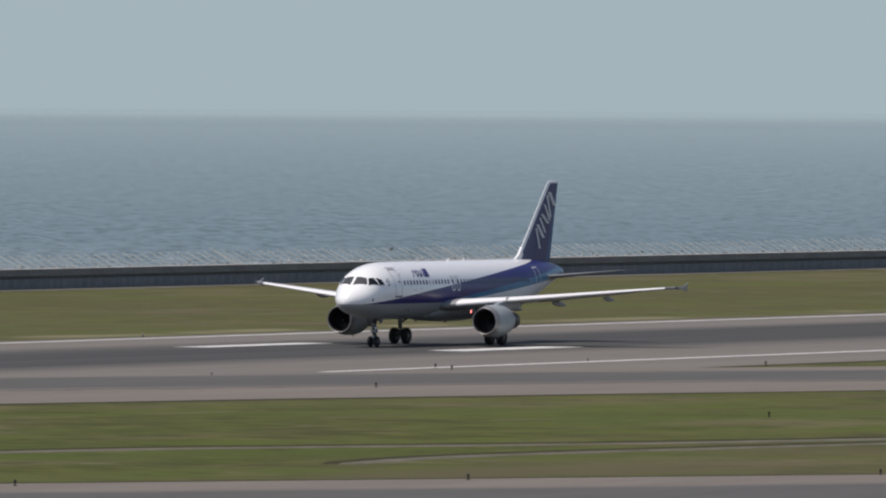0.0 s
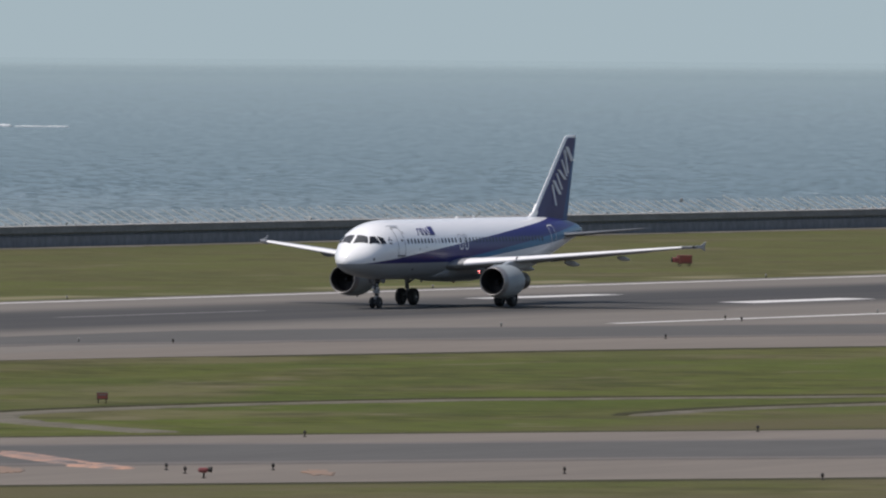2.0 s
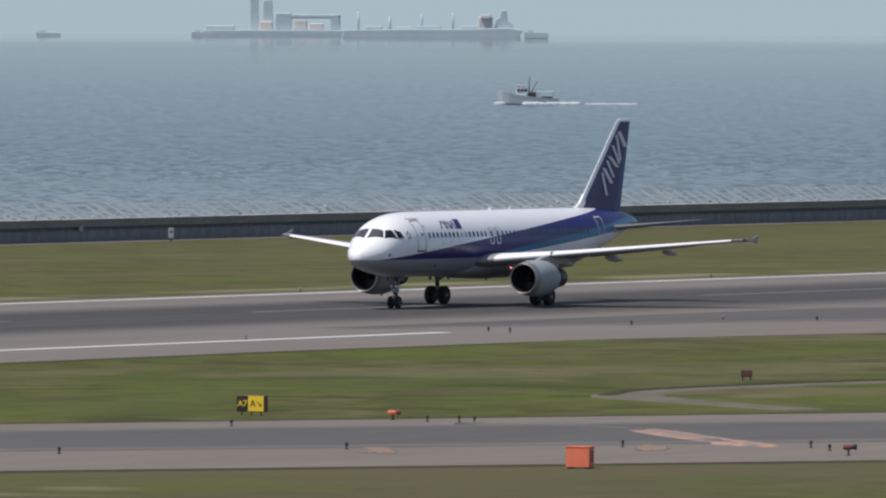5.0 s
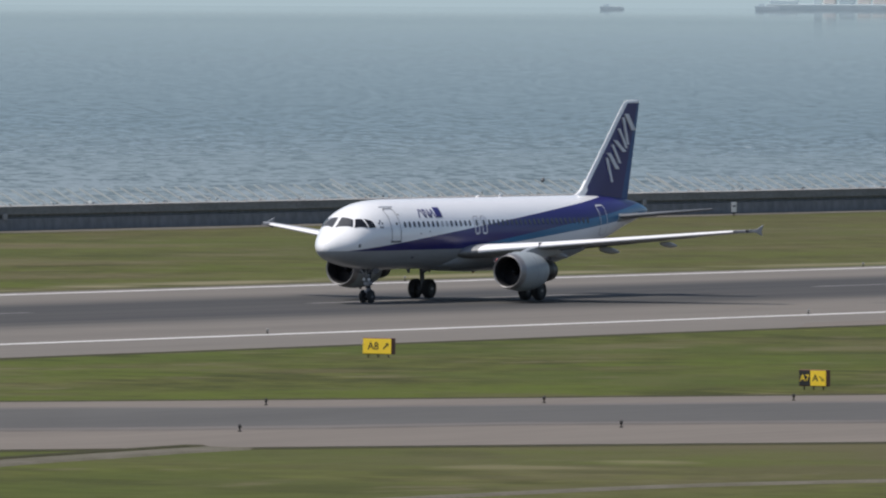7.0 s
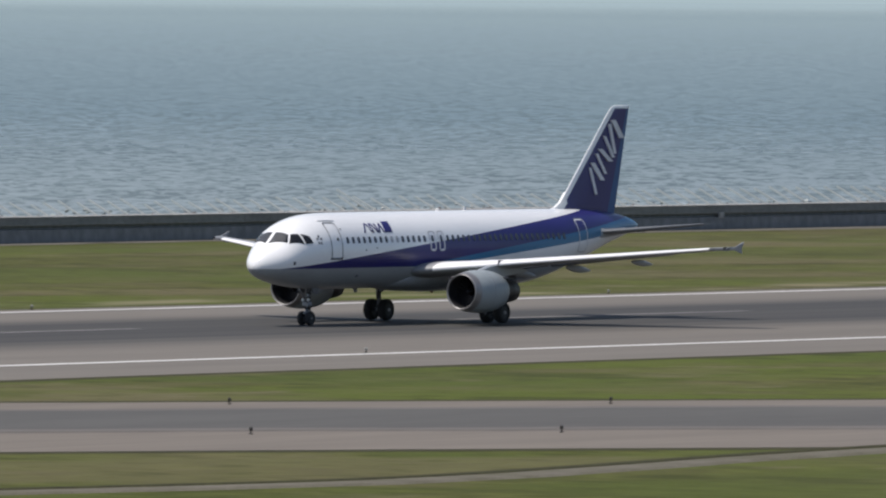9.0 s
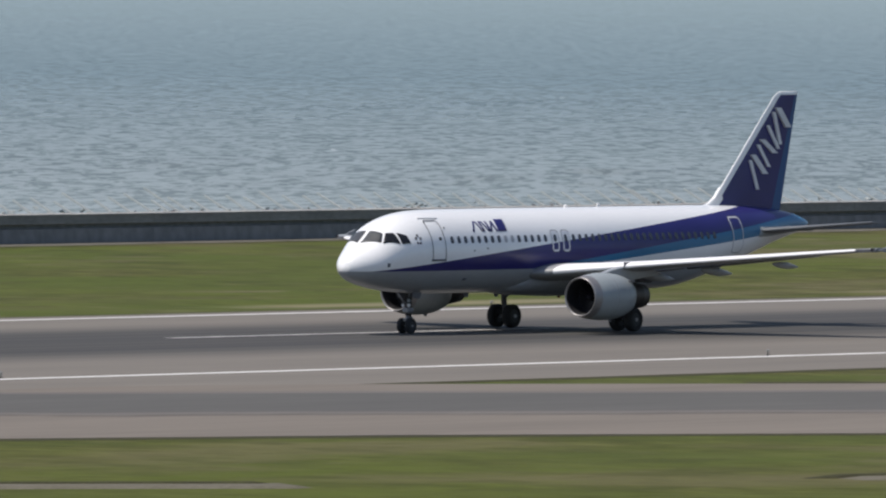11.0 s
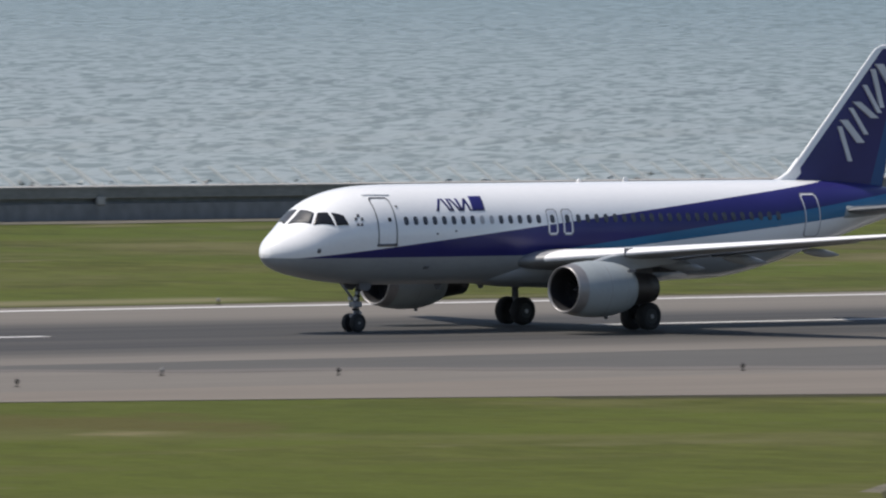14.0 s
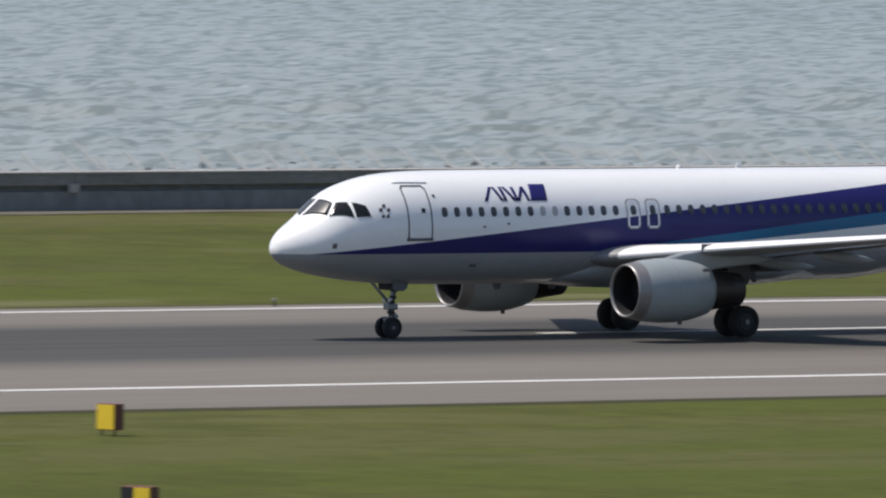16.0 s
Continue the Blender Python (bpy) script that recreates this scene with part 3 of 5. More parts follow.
    rows = [[bm.verts.new((x, y, z)) for y, z in section] for x in (-900, 0, 300, 600, 900, 1200, 2000)]
    for a, b in zip(rows, rows[1:]):
        for k in range(len(section) - 1):
            bm.faces.new((a[k], b[k], b[k + 1], a[k + 1]))
    run = tagged(part("runway", bm, RUNWAY, smooth=False), "grey asphalt runway blackened by tyre rubber down the middle", "runway", kind="structure")

    def level(y):
        return max(-0.17, -0.17 * abs(y - AXIS_Y) / 30.0) + 0.012

    def stripe(name, x0, x1, y0, y1, m, label):
        b = bmesh.new()
        n = max(2, int((x1 - x0) / 12))
        top = [[b.verts.new((x0 + (x1 - x0) * i / n, y + 0.06 * noise.noise(Vector((i * 3.1, y, 0))), level(y))) for y in (y0, y1)] for i in range(n + 1)]
        for p, q in zip(top, top[1:]):
            b.faces.new((p[0], q[0], q[1], p[1]))
        return part(name, b, m, run, label)

    for a, b in ((-900, 349), (463.3, 743), (855, 1700)):
        stripe("side_stripe", a, b, 401.6, 402.7, PAINT, "white edge line of the runway")
    stripe("side_stripe", -900, 1700, 462.3, 463.4, PAINT, "white edge line of the runway")
    for k in range(-12, 10):
        stripe("centre_dash", 292.6 + 60.6 * k, 322.8 + 60.6 * k, 434.1, 435.0, PAINT if k < 3 else WORN_PAINT if k < 5 else FAINT_PAINT, "white centre line dash" if k < 3 else "worn white centre line dash")
    for y in (423.3, 443.3):
        stripe("touchdown_bar", 920.5, 941.5, y - 1.5, y + 1.5, PAINT, "broad white touchdown bar")
        stripe("touchdown_bar", 1070, 1091, y - 1.5, y + 1.5, PAINT, "broad white touchdown bar")
    # exit pavements, oblique to the runway
    for shift in (0, 394):
        outline = [(300, 389), (339, 387), (357, 382.3), (392, 371), (414, 362), (444, 348), (484, 322.5), (512, 303), (550, 274), (640, 205), (760, 112),
                   (860, 118), (700, 245.5), (616, 304), (566, 337), (539, 356.5), (503, 381.5), (492, 389), (480, 394), (310, 394)]
        name = "taxiway_1" if shift == 0 else "taxiway_2"
        ob = tagged(part(name, sheet([(x + shift, y) for x, y in outline], DECK, 0.12), SHOULDER),
                    "grey asphalt taxiway branching off the runway, pale shoulders", "taxiway", kind="structure")
        course = [(x + shift, y) for x, y in ((760, 182), (640, 254), (560, 312.5), (500, 354), (458, 381), (432, 394), (412, 403), (392, 410), (374, 416), (355, 422), (330, 424))]
        part("lane_margin", ribbon(course, 27.5, -0.125, 0.06), LANE_EDGE, ob, "greying margin of the taxi lane")
        part("taxi_lane", ribbon(course, 22.0, -0.112, 0.02), TAXI_DARK, ob, "dark asphalt lane of the taxiway")
        if shift == 0:
            upper = [(579.6, 303.2), (575.4, 299.3), (568.5, 293.7), (562.2, 287.9)]
            lower = [(577.2, 302.6), (571.6, 298.3), (565.6, 293.0), (561.4, 287.6)]
            part("lead_line", ribbon(upper, 0.55, -0.098, 0.10), ORANGE_PAINT, ob, "faded orange taxi guide line")
            part("lead_line", ribbon(lower, 0.55, -0.098, 0.10), ORANGE_PAINT, ob, "faded orange taxi guide line")
            middle = [tuple((Vector(a) + Vector(b)) / 2) for a, b in zip(upper, lower)]
            part("lead_line", ribbon(middle[:3], 1.5, -0.103, 0.09), ORANGE_PAINT, ob, "broad faded orange hatching of the guide line")
            part("lead_line", ribbon([(584.5, 315.5), (583.2, 312.5), (582.6, 309.6), (581.5, 306.2), (579.6, 303.2)], 0.6, -0.096, 0.06), GRAVEL, ob, "worn pale taxi guide line")
            for c in ((562.5, 278.8), (557.0, 291.3), (547.4, 299.6)):
                blot = []
                for k in range(40):
                    a = k * math.tau / 40
                    rr = 1 + 0.75 * noise.noise(Vector((math.cos(a) * 2.6, math.sin(a) * 2.6, c[0])))
                    p, q = 4.3 * rr * math.cos(a), 0.7 * rr * math.sin(a)
                    blot.append((c[0] + 0.88 * p - 0.47 * q, c[1] + 0.47 * p + 0.88 * q))
                part("paint_patch", sheet(blot, -0.166, 0.02), FADED_ORANGE, ob, "orange paint patch on the shoulder")
    # dark strips along the pavement edges
    rough = [(x, EDGE_NEAR - 1.0 + 0.7 * noise.noise(Vector((x * 0.045, 2, 0)))) for x in range(180, 1140, 8)]
    part("grass_fringe", ribbon(rough, 1.7, LAND - 0.002, 0.08), FRINGE, run, "dark strip along the runway edge")
    far_side = [(x, EDGE_FAR + 0.5 + 0.5 * noise.noise(Vector((x * 0.06, 7, 0)))) for x in range(180, 1200, 8)]
    part("grass_fringe", ribbon(far_side, 1.3, LAND + 0.006, 0.08), FRINGE, run, "dark strip along the runway edge")
    for shift in (0, 394):
        for edge, push in (([(506, 381), (539, 357.6), (566, 338.2), (616, 305.2), (700, 246.7)], 0.4), ([(358, 381), (392, 369.8), (414, 360.8), (444, 346.8), (484, 321.4), (512, 302), (550, 273), (640, 204)], -0.3)):
            line = [(x + shift, y + push + 0.35 * noise.noise(Vector((x * 0.1, shift, 0)))) for x, y in edge]
            part("grass_fringe", ribbon(line, 1.8, LAND + 0.004, 0.08), FRINGE, run, "dark strip along the taxiway edge")
    # service tracks in the turf
    for number, (pts, w) in enumerate((([(760, 291), (709, 308), (686, 321), (676, 327), (662, 331.5), (649, 333.3), (638, 333.3), (628, 329.8)], 2.0),
                   ([(627.5, 330.5), (625, 326.5), (620, 320.5), (613.3, 312.3)], 2.2),
                   ([(632, 331.8), (628, 329.6), (625.5, 326.5)], 3.0),
                   ([(760, 281), (720, 297), (698, 303), (672, 308), (655, 307)], 1.1),
                   ([(420, 310), (444, 304), (456, 302.8), (470, 304.3), (486, 307), (504, 309)], 2.2),
                   ([(452, 274), (466, 273.5), (477, 272.3), (486.3, 269), (500, 263)], 0.6),
                   ([(312, 312), (319, 319), (328.5, 327), (337, 332.7), (346, 335.6), (357, 336.0), (377, 333.5), (388, 327), (400, 318)], 2.4),
                   ([(316, 317), (322, 321.5), (331, 327.5), (336, 330)], 3.2),
                   ([(570, 572), (556, 557.7), (547.4, 526.5), (541, 505), (530, 480), (521, 467)], 1.1))):
        track = tagged(part("service_track", ribbon(pts, w, LAND + 0.045 + 0.006 * number, 0.1), PATH), "pale gravel service track through the grass", "track", group="service tracks", kind="structure")
        if number in (0, 3, 4, 6):
            part("grass_fringe", ribbon([(x, y + w * 0.5 + 0.25) for x, y in pts], 0.7, LAND + 0.10 + 0.006 * number, 0.12), FRINGE, track, "dark strip along the track edge")


def make_drains():
    """Bare gravel strip along the foot of the sea wall."""
    bm = bmesh.new()
    last = None
    for i in range(0, 650):
        x = -900 + i * 4
        y = 571.4 + 1.5 * noise.noise(Vector((x * 0.02, 0, 0))) + 1.3 * noise.noise(Vector((x * 0.17, 3, 0)))
        row = [bm.verts.new((x, y, LAND + 0.02)), bm.verts.new((x, 573.9, LAND + 0.09))]
        if last:
            bm.faces.new((last[0], row[0], row[1], last[1]))
        last = row
    tagged(part("gravel_strip", bm, GRAVEL), "bare gravel strip along the foot of the sea wall", "gravel", kind="structure")


# ---- sea wall and sea ----
WALL_Y, WALL_TOP = 574.0, 1.72


def make_wall():
    """The wall in cast lengths: a lower plinth, a shadow groove, an upper parapet and a pale coping."""
    root = new("wall_sea")
    tagged(root, "long dark grey concrete sea wall with a recessed groove", "wall", kind="structure")
    length = 15.0
    y = WALL_Y
    lower = prism([(y, -5.0), (y, 0.78), (y + 0.34, 0.80), (y + 0.34, 1.06), (y + 0.9, 1.06), (y + 0.9, -5.0)], "x", 0.0, length - 0.03)
    upper = prism([(y + 0.02, 1.06), (y + 0.0, 1.10), (y + 0.0, WALL_TOP - 0.10), (y + 0.8, WALL_TOP - 0.10), (y + 0.9, 1.06)], "x", 0.0, length - 0.03)
    # coping coloured paler than the wall, for the sun on its top face
    cap = prism([(y - 0.05, WALL_TOP - 0.10), (y - 0.05, WALL_TOP - 0.02), (y + 0.02, WALL_TOP), (y + 0.85, WALL_TOP + 0.02), (y + 0.85, WALL_TOP - 0.10)], "x", 0.0, length - 0.02)
    first = [part("plinth", lower, CONCRETE, root), part("parapet", upper, PARAPET, root), part("coping", cap, CAP, root, "concrete coping with sunlight put into its pale colour")]
    for i in range(0, 128):
        x = -300 + i * length
        for ob in first:
            if i == 0:
                ob.matrix_basis = pose(x, 0, 0)
            else:
                again(ob.name.split(".")[0], ob, root, pose(x, 0, 0))
    for x in (359.9, 404.2, 510.2, 570.0, 648.7, 902.9, 998.6):
        part("wall_box", box((x - 0.28, y - 0.14, 0.72), (x + 0.28, y + 0.02, 1.16), 0.03), CAP, root, "pale service box on the wall")


def make_fence():
    """Pale ribs that lean out over the sea from the wall's crest, with wires strung along them."""
    root = new("crest_fence")
    tagged(root, "row of pale slanting posts leaning seaward from the wall crest", "fence")
    y0, z0 = WALL_Y + 0.75, WALL_TOP - 0.05
    bm = bmesh.new()
    add_box(bm, (-0.075, 0, 0), (0.075, 2.5, 0.10), 0.01)
    rib = part("post", bm, RIB, root)
    rib.matrix_basis = pose(300, y0, z0, 27)
    far = bmesh.new()
    for i in range(1, 640):
        x = 300 + i * 1.95 + 0.25 * noise.noise(Vector((i * 0.7, 0, 0)))
        tilt = 27 + 5 * noise.noise(Vector((i * 0.9, 5, 0)))
        if i < 300:
            again("post", rib, root, pose(x, y0, z0, tilt) @ Matrix.Diagonal((1, 0.8 + 0.45 * noise.noise(Vector((i * 1.3, 9, 0))), 1, 1)))
        else:
            n = len(far.verts)
            add_box(far, (-0.075, 0, 0), (0.075, 2.5, 0.10))
            far.verts.ensure_lookup_table()
            bmesh.ops.transform(far, matrix=pose(x, y0, z0, tilt), verts=far.verts[n:])
    tagged(part("distant_fence", far, RIB, root), kind="stuff")
    for i in range(0, 20):
        x = 312.5 + i * 49.5
        add = box((-0.05, 0, 0.02), (0.05, 3.2, 0.13), 0.01)
        ob = part("brace", add, RIB, root, "brighter long post")
        ob.matrix_basis = pose(x, y0 + 0.1, z0, 27)
    # stand-ins for small dark dots of unknown kind, placed to fit the view
    for x in (611.9, 613.7, 413.0, 415.2, 987.3, 1241.7):
        dot_body = spin([(0, 0.05), (0.06, 0.13), (0.22, 0.17), (0.36, 0.12), (0.46, 0.05)], "z", 10)
        ob = part("crest_dot", dot_body, PERCH, root, "small dark grey dot on the crest")
        ob.matrix_basis = pose(x, y0 + 2.1, z0 + 0.98, 0, 38, 0)
    # broken armour stone between the posts: dark lumps low down, pale ones above
    rng = random.Random(31)
    for name, m, count, low, high, size in (("armour_stone", RIB, 1300, 0.0, 0.50, 0.17), ("dark_stone", DARK_STONE, 420, -0.02, 0.10, 0.17)):
        bm = bmesh.new()
        for _ in range(count):
            x, v = rng.uniform(230, 1480), rng.random()
            n = len(bm.verts)
            a, b, c = (size * rng.uniform(0.5, 1.6) for _ in range(3))
            bmesh.ops.create_cube(bm, size=1)
            bm.verts.ensure_lookup_table()
            bmesh.ops.transform(bm, matrix=pose(x, y0 + 0.3 + 1.9 * v, z0 + low + (high - low) * v * rng.random(), rng.uniform(-30, 30), rng.uniform(-35, 35), rng.uniform(0, 90))
                                @ Matrix.Diagonal((a * 1.5, b, c * 0.5, 1)), verts=bm.verts[n:])
        tagged(part(name, bm, m, root, "broken concrete lumps"), kind="stuff")


SEA_Z = -3.6
WAVE_HEIGHT = 0.185  # spread about the mean level


# sea sheet curved up beyond 2500 m so its rim meets the camera's horizon
def sea_height(r):
    return SEA_Z + 10.4 * (max(0.0, r - 2500) / 2460) ** 1.6


def make_sea():
    bm = bmesh.new()
    radii = [300, 560, 620, 700, 800, 1000, 1300, 1700, 2100, 2500] + [2500 + 123 * k for k in range(1, 21)]
    n = 144
    rings = [[bm.verts.new((r * math.sin(k * math.tau / n), r * math.cos(k * math.tau / n), sea_height(r) - (0.9 if r < 2950 else 0.0))) for k in range(n)] for r in radii]
    for a, b in zip(rings, rings[1:]):
        for k in range(n):
            bm.faces.new((a[k], a[(k + 1) % n], b[(k + 1) % n], b[k]))
    bm.faces.new(rings[0])
    bmesh.ops.recalc_face_normals(bm, faces=bm.faces)
    for f in bm.faces:
        if f.normal.z < 0:
            f.normal_flip()
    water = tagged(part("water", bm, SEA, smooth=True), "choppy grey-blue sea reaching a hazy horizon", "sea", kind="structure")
    make_waves(water)


def make_waves(water):
    """Wind waves of three to thirteen metres off the shore, as relief, flattened with distance like hazed water."""
    rng = np.random.default_rng(5)
    az = np.radians(np.linspace(25.5, 72.5, 900))
    rs = 600 * np.exp(0.0021 * np.arange(785))
    r, a = np.meshgrid(rs, az, indexing="ij")
    x, y = r * np.sin(a), r * np.cos(a)
    z = np.zeros_like(x)
    step = 0.0021 * r
    lengths = np.exp(np.linspace(math.log(2.6), math.log(13.0), 44))
    total = 0.0
    for length in lengths:
        way = math.radians(238 + rng.normal(0, 34))
        k = math.tau / length
        high = length ** 0.75 * rng.uniform(0.5, 1.3)
        total += high * high / 2
        fade = np.clip((length / step - 2.0) / 2.5, 0, 1)
        z += high * fade * np.cos(k * (x * math.sin(way) + y * math.cos(way)) + rng.uniform(0, math.tau))
    z *= WAVE_HEIGHT / math.sqrt(total)
    # gusts: rougher and smoother stretches
    gust = sum(np.cos(x * p + y * q + f) for p, q, f in ((0.011, 0.007, 0.3), (-0.006, 0.017, 2.0), (0.023, -0.012, 4.1), (0.004, 0.031, 1.2)))
    z *= (1 + 0.16 * gust) * np.clip((2950 - r) / 1250, 0, 1)
    z += 0.9 * z * np.abs(z)
    z += SEA_Z + 10.4 * (np.maximum(0.0, r - 2500) / 2460) ** 1.6 - np.clip((r - 2985) / 120, 0, 1) * 0.6
    z -= np.clip((26.3 - np.degrees(a)) / 0.5, 0, 1) * 1.6 + np.clip((np.degrees(a) - 71.7) / 0.5, 0, 1) * 1.6
    n, m = x.shape
    index = np.arange(n * m).reshape(n, m)
    quads = np.stack([index[:-1, :-1], index[:-1, 1:], index[1:, 1:], index[1:, :-1]], -1).reshape(-1, 4)
    quads = quads[y.ravel()[quads].min(axis=1) > 570]
    used, inverse = np.unique(quads, return_inverse=True)
    quads = inverse.reshape(-1, 4)[:, ::-1]
    me = bpy.data.meshes.new("wave_field")
    me.vertices.add(len(used))
    me.vertices.foreach_set("co", np.stack([x.ravel()[used], y.ravel()[used], z.ravel()[used]], -1).astype(np.float32).ravel())
    me.loops.add(quads.size)
    me.loops.foreach_set("vertex_index", quads.astype(np.int32).ravel())
    me.polygons.add(len(quads))
    me.polygons.foreach_set("loop_start", np.arange(0, quads.size, 4, dtype=np.int32))
    me.polygons.foreach_set("use_smooth", np.ones(len(quads), dtype=bool))
    me.update(calc_edges=True)
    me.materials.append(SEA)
    field = new("wave_field", me)
    field.parent = water
    tagged(field, kind="stuff")


# ---- small airfield things ----
def edge_light(low=False):
    root = new("runway_light" if low else "taxiway_light")
    part("base", spin([(0, 0.09), (0.03, 0.09), (0.05, 0.06)], "z", 12), METAL, root)
    part("stem", rod((0, 0, 0.04), (0, 0, 0.2), 0.035, 0.03, 8), METAL, root)
    part("lamp_head", spin([(0.14, 0.04), (0.16, 0.07), (0.27, 0.075), (0.30, 0.05), (0.32, 0.02)], "z", 14), LENS if low else METAL, root,
         "pale glass dome" if low else "dark hooded lamp")
    return root


def make_lights():
    a = tagged(edge_light(True), "small pale runway edge light on the asphalt", "runway light", "runway edge lights")
    a.matrix_basis = pose(301.5, 402.9, -0.17)
    for k in range(-2, 11):
        if k:
            copy_thing(a, pose(301.5 + 59.8 * k + (3.4 if k == 3 else 0), 402.9, -0.17))
        copy_thing(a, pose(301.3 + 59.85 * k, 465.8, -0.19))
    copy_thing(a, pose(959, 465.8, -0.19)), copy_thing(a, pose(1019.4, 466.2, -0.19))
    b = tagged(edge_light(), "small dark taxiway edge light on a short stem", "taxiway light", "taxiway edge lights")
    spots = [(633.3, 290), (611, 303.5), (586.2, 318.3), (586.9, 317.0), (586.0, 315.7), (575.4, 322.7), (564.6, 329.7), (553.2, 337.6),
             (541, 349.7), (527, 360.9), (567.6, 256.8), (568.2, 269.5), (564.6, 282), (561.7, 285.8), (558, 283), (557.8, 293.1),
             (548.6, 301.9), (536.3, 309.3), (520.9, 319.2), (506.1, 329.6), (494.3, 337.4), (349.2, 397.4), (349.4, 400), (367.9, 400.2),
             (385.5, 396.3), (427.4, 379.3), (476.8, 399.7), (475.4, 397.0), (872.3, 401.9), (868.2, 398.8), (816.5, 380.3), (782, 397.5),
             (765.2, 401.5), (746.6, 401.3), (745, 399), (895.2, 387.7), (654, 277), (676, 263), (761.1, 329.4)]
    b.matrix_basis = pose(*spots[0], -0.19)
    for x, y in spots[1:]:
        copy_thing(b, pose(x, y, -0.19))


def text_part(word, size, m, parent, at, name="lettering"):
    cu = bpy.data.curves.new(name, "FONT")
    cu.body, cu.size, cu.align_x, cu.align_y, cu.extrude, cu.offset = word, size, "CENTER", "CENTER", 0.004, 0.004
    ob = new(name, cu)
    dg = bpy.context.evaluated_depsgraph_get()
    me = bpy.data.meshes.new_from_object(ob.evaluated_get(dg))
    bpy.data.objects.remove(ob)
    me.materials.clear()
    me.materials.append(m)
    out = new(name, me)
    out.parent, out.matrix_basis = parent, at
    return out


def sign(x, y, turn, width, height, panels, back, label, category="taxiway sign", clear=0.18, group=""):
    """A framed guidance sign on short legs. panels: (from, to, material, word, ink) across the face, as parts of the width."""
    root = tagged(new("guidance_sign"), label, category, group)
    h = width / 2
    part("housing", box((-h, 0.0, clear), (h, 0.42, clear + height), 0.02), back, root, "brown-red metal housing")
    for k in range(2 if width < 1 else 3):
        u = -h * 0.7 + k * h * 1.4 / (1 if width < 1 else 2)
        part("leg", rod((u, 0.13, 0), (u, 0.13, clear + 0.02), 0.03), METAL, root)
    for a, b, m, word, ink in panels:
        x0, x1 = -h + 0.02 + (width - 0.04) * a, -h + 0.02 + (width - 0.04) * b
        p = part("face", box((x0, -0.02, clear + 0.03), (x1, 0.01, clear + height - 0.03), 0.004), m, root)
        if word:
            text_part(word, height * 0.54, ink, p, Matrix.Translation(((x0 + x1) / 2, -0.024, clear + height * 0.49)) @ pose(0, 0, 0, 90))
    root.matrix_basis = pose(x, y, LAND - 0.02, 0, 0, turn)
    return root


def arrow(parent, x, z, s, ink, down=False):
    """A slanting arrow of a shaft and two barbs."""
    bm = bmesh.new()
    add_box(bm, (-0.50 * s, -0.006, -0.085 * s), (0.48 * s, 0.0, 0.085 * s))
    add_box(bm, (0.02 * s, -0.006, 0.32 * s), (0.46 * s, 0.0, 0.46 * s))
    add_box(bm, (0.32 * s, -0.0065, 0.02 * s), (0.46 * s, -0.0005, 0.46 * s))
    shaft = [v for v in bm.verts][:8]
    bmesh.ops.rotate(bm, verts=shaft, cent=(0, 0, 0), matrix=Matrix.Rotation(radians(-45), 3, "Y"))
    ob = part("arrow", bm, ink, parent)
    ob.matrix_basis = Matrix.Translation((x, -0.024, z)) @ pose(0, 0, 0, 0, 90 if down else 0, 0)


def make_signs():
    a8 = sign(625.8, 375.3, -88, 1.68, 0.82, [(0, 1, YELLOW, "", BLACK)], RUST, "yellow taxiway direction sign reading A8 with an arrow", group="guidance signs")
    text_part("A8", 0.55, BLACK, a8, Matrix.Translation((-0.22, -0.026, 0.58)) @ pose(0, 0, 0, 90))
    arrow(a8, 0.50, 0.58, 0.36, BLACK)
    a7 = sign(591.3, 330.6, -88, 1.46, 0.78, [(0, 0.42, BLACK, "A7", YELLOW), (0.42, 1, YELLOW, "", BLACK)], RUST, "black and yellow taxiway sign reading A7 and A", group="guidance signs")
    text_part("A", 0.46, BLACK, a7, Matrix.Translation((0.15, -0.026, 0.56)) @ pose(0, 0, 0, 90))
    arrow(a7, 0.48, 0.56, 0.27, BLACK, True)
    sign(235.5, 373.6, -76, 0.76, 0.82, [(0, 1, YELLOW, "", BLACK)], RUST, "small yellow taxiway sign with a red-brown housing", group="guidance signs")
    sign(208.3, 328.9, -68, 1.0, 0.80, [(0, 0.45, BLACK, "", BLACK), (0.45, 1, YELLOW, "", BLACK)], RUST, "black and yellow taxiway sign in the grass", group="guidance signs")
    sign(281.55, 376.0, -42, 1.62, 0.86, [(0, 1, RED, "", BLACK)], RUST, "plain red runway sign seen from behind", group="guidance signs", clear=0.08)
    for x, y, t, w in ((659.0, 339.05, -62, 0.58), (362.15, 341.6, -46, 0.50)):
        s = sign(x, y, t, w, 0.36, [(0, 1, RUST, "", BLACK)], METAL, "small brown-red notice board on two legs", "notice board", 0.20, "notice boards")
        for k in range(2):
            part("text_bar", box((-0.19, -0.027, 0.30 + 0.12 * k), (0.19, -0.021, 0.34 + 0.12 * k)), LINE if k else RED, s)


def make_boxes():
    root = tagged(new("equipment_box"), "bright orange equipment box standing in the grass", "equipment box")
    part("body", box((-0.52, -0.35, 0.06), (0.52, 0.35, 0.90), 0.02), ORANGE, root)
    part("lid", box((-0.54, -0.37, 0.90), (0.54, 0.37, 0.94), 0.01), ORANGE, root, "overhanging orange lid")
    for sx in (-0.4, 0.4):
        part("skid", box((sx - 0.06, -0.36, 0.0), (sx + 0.06, 0.36, 0.07)), METAL, root)
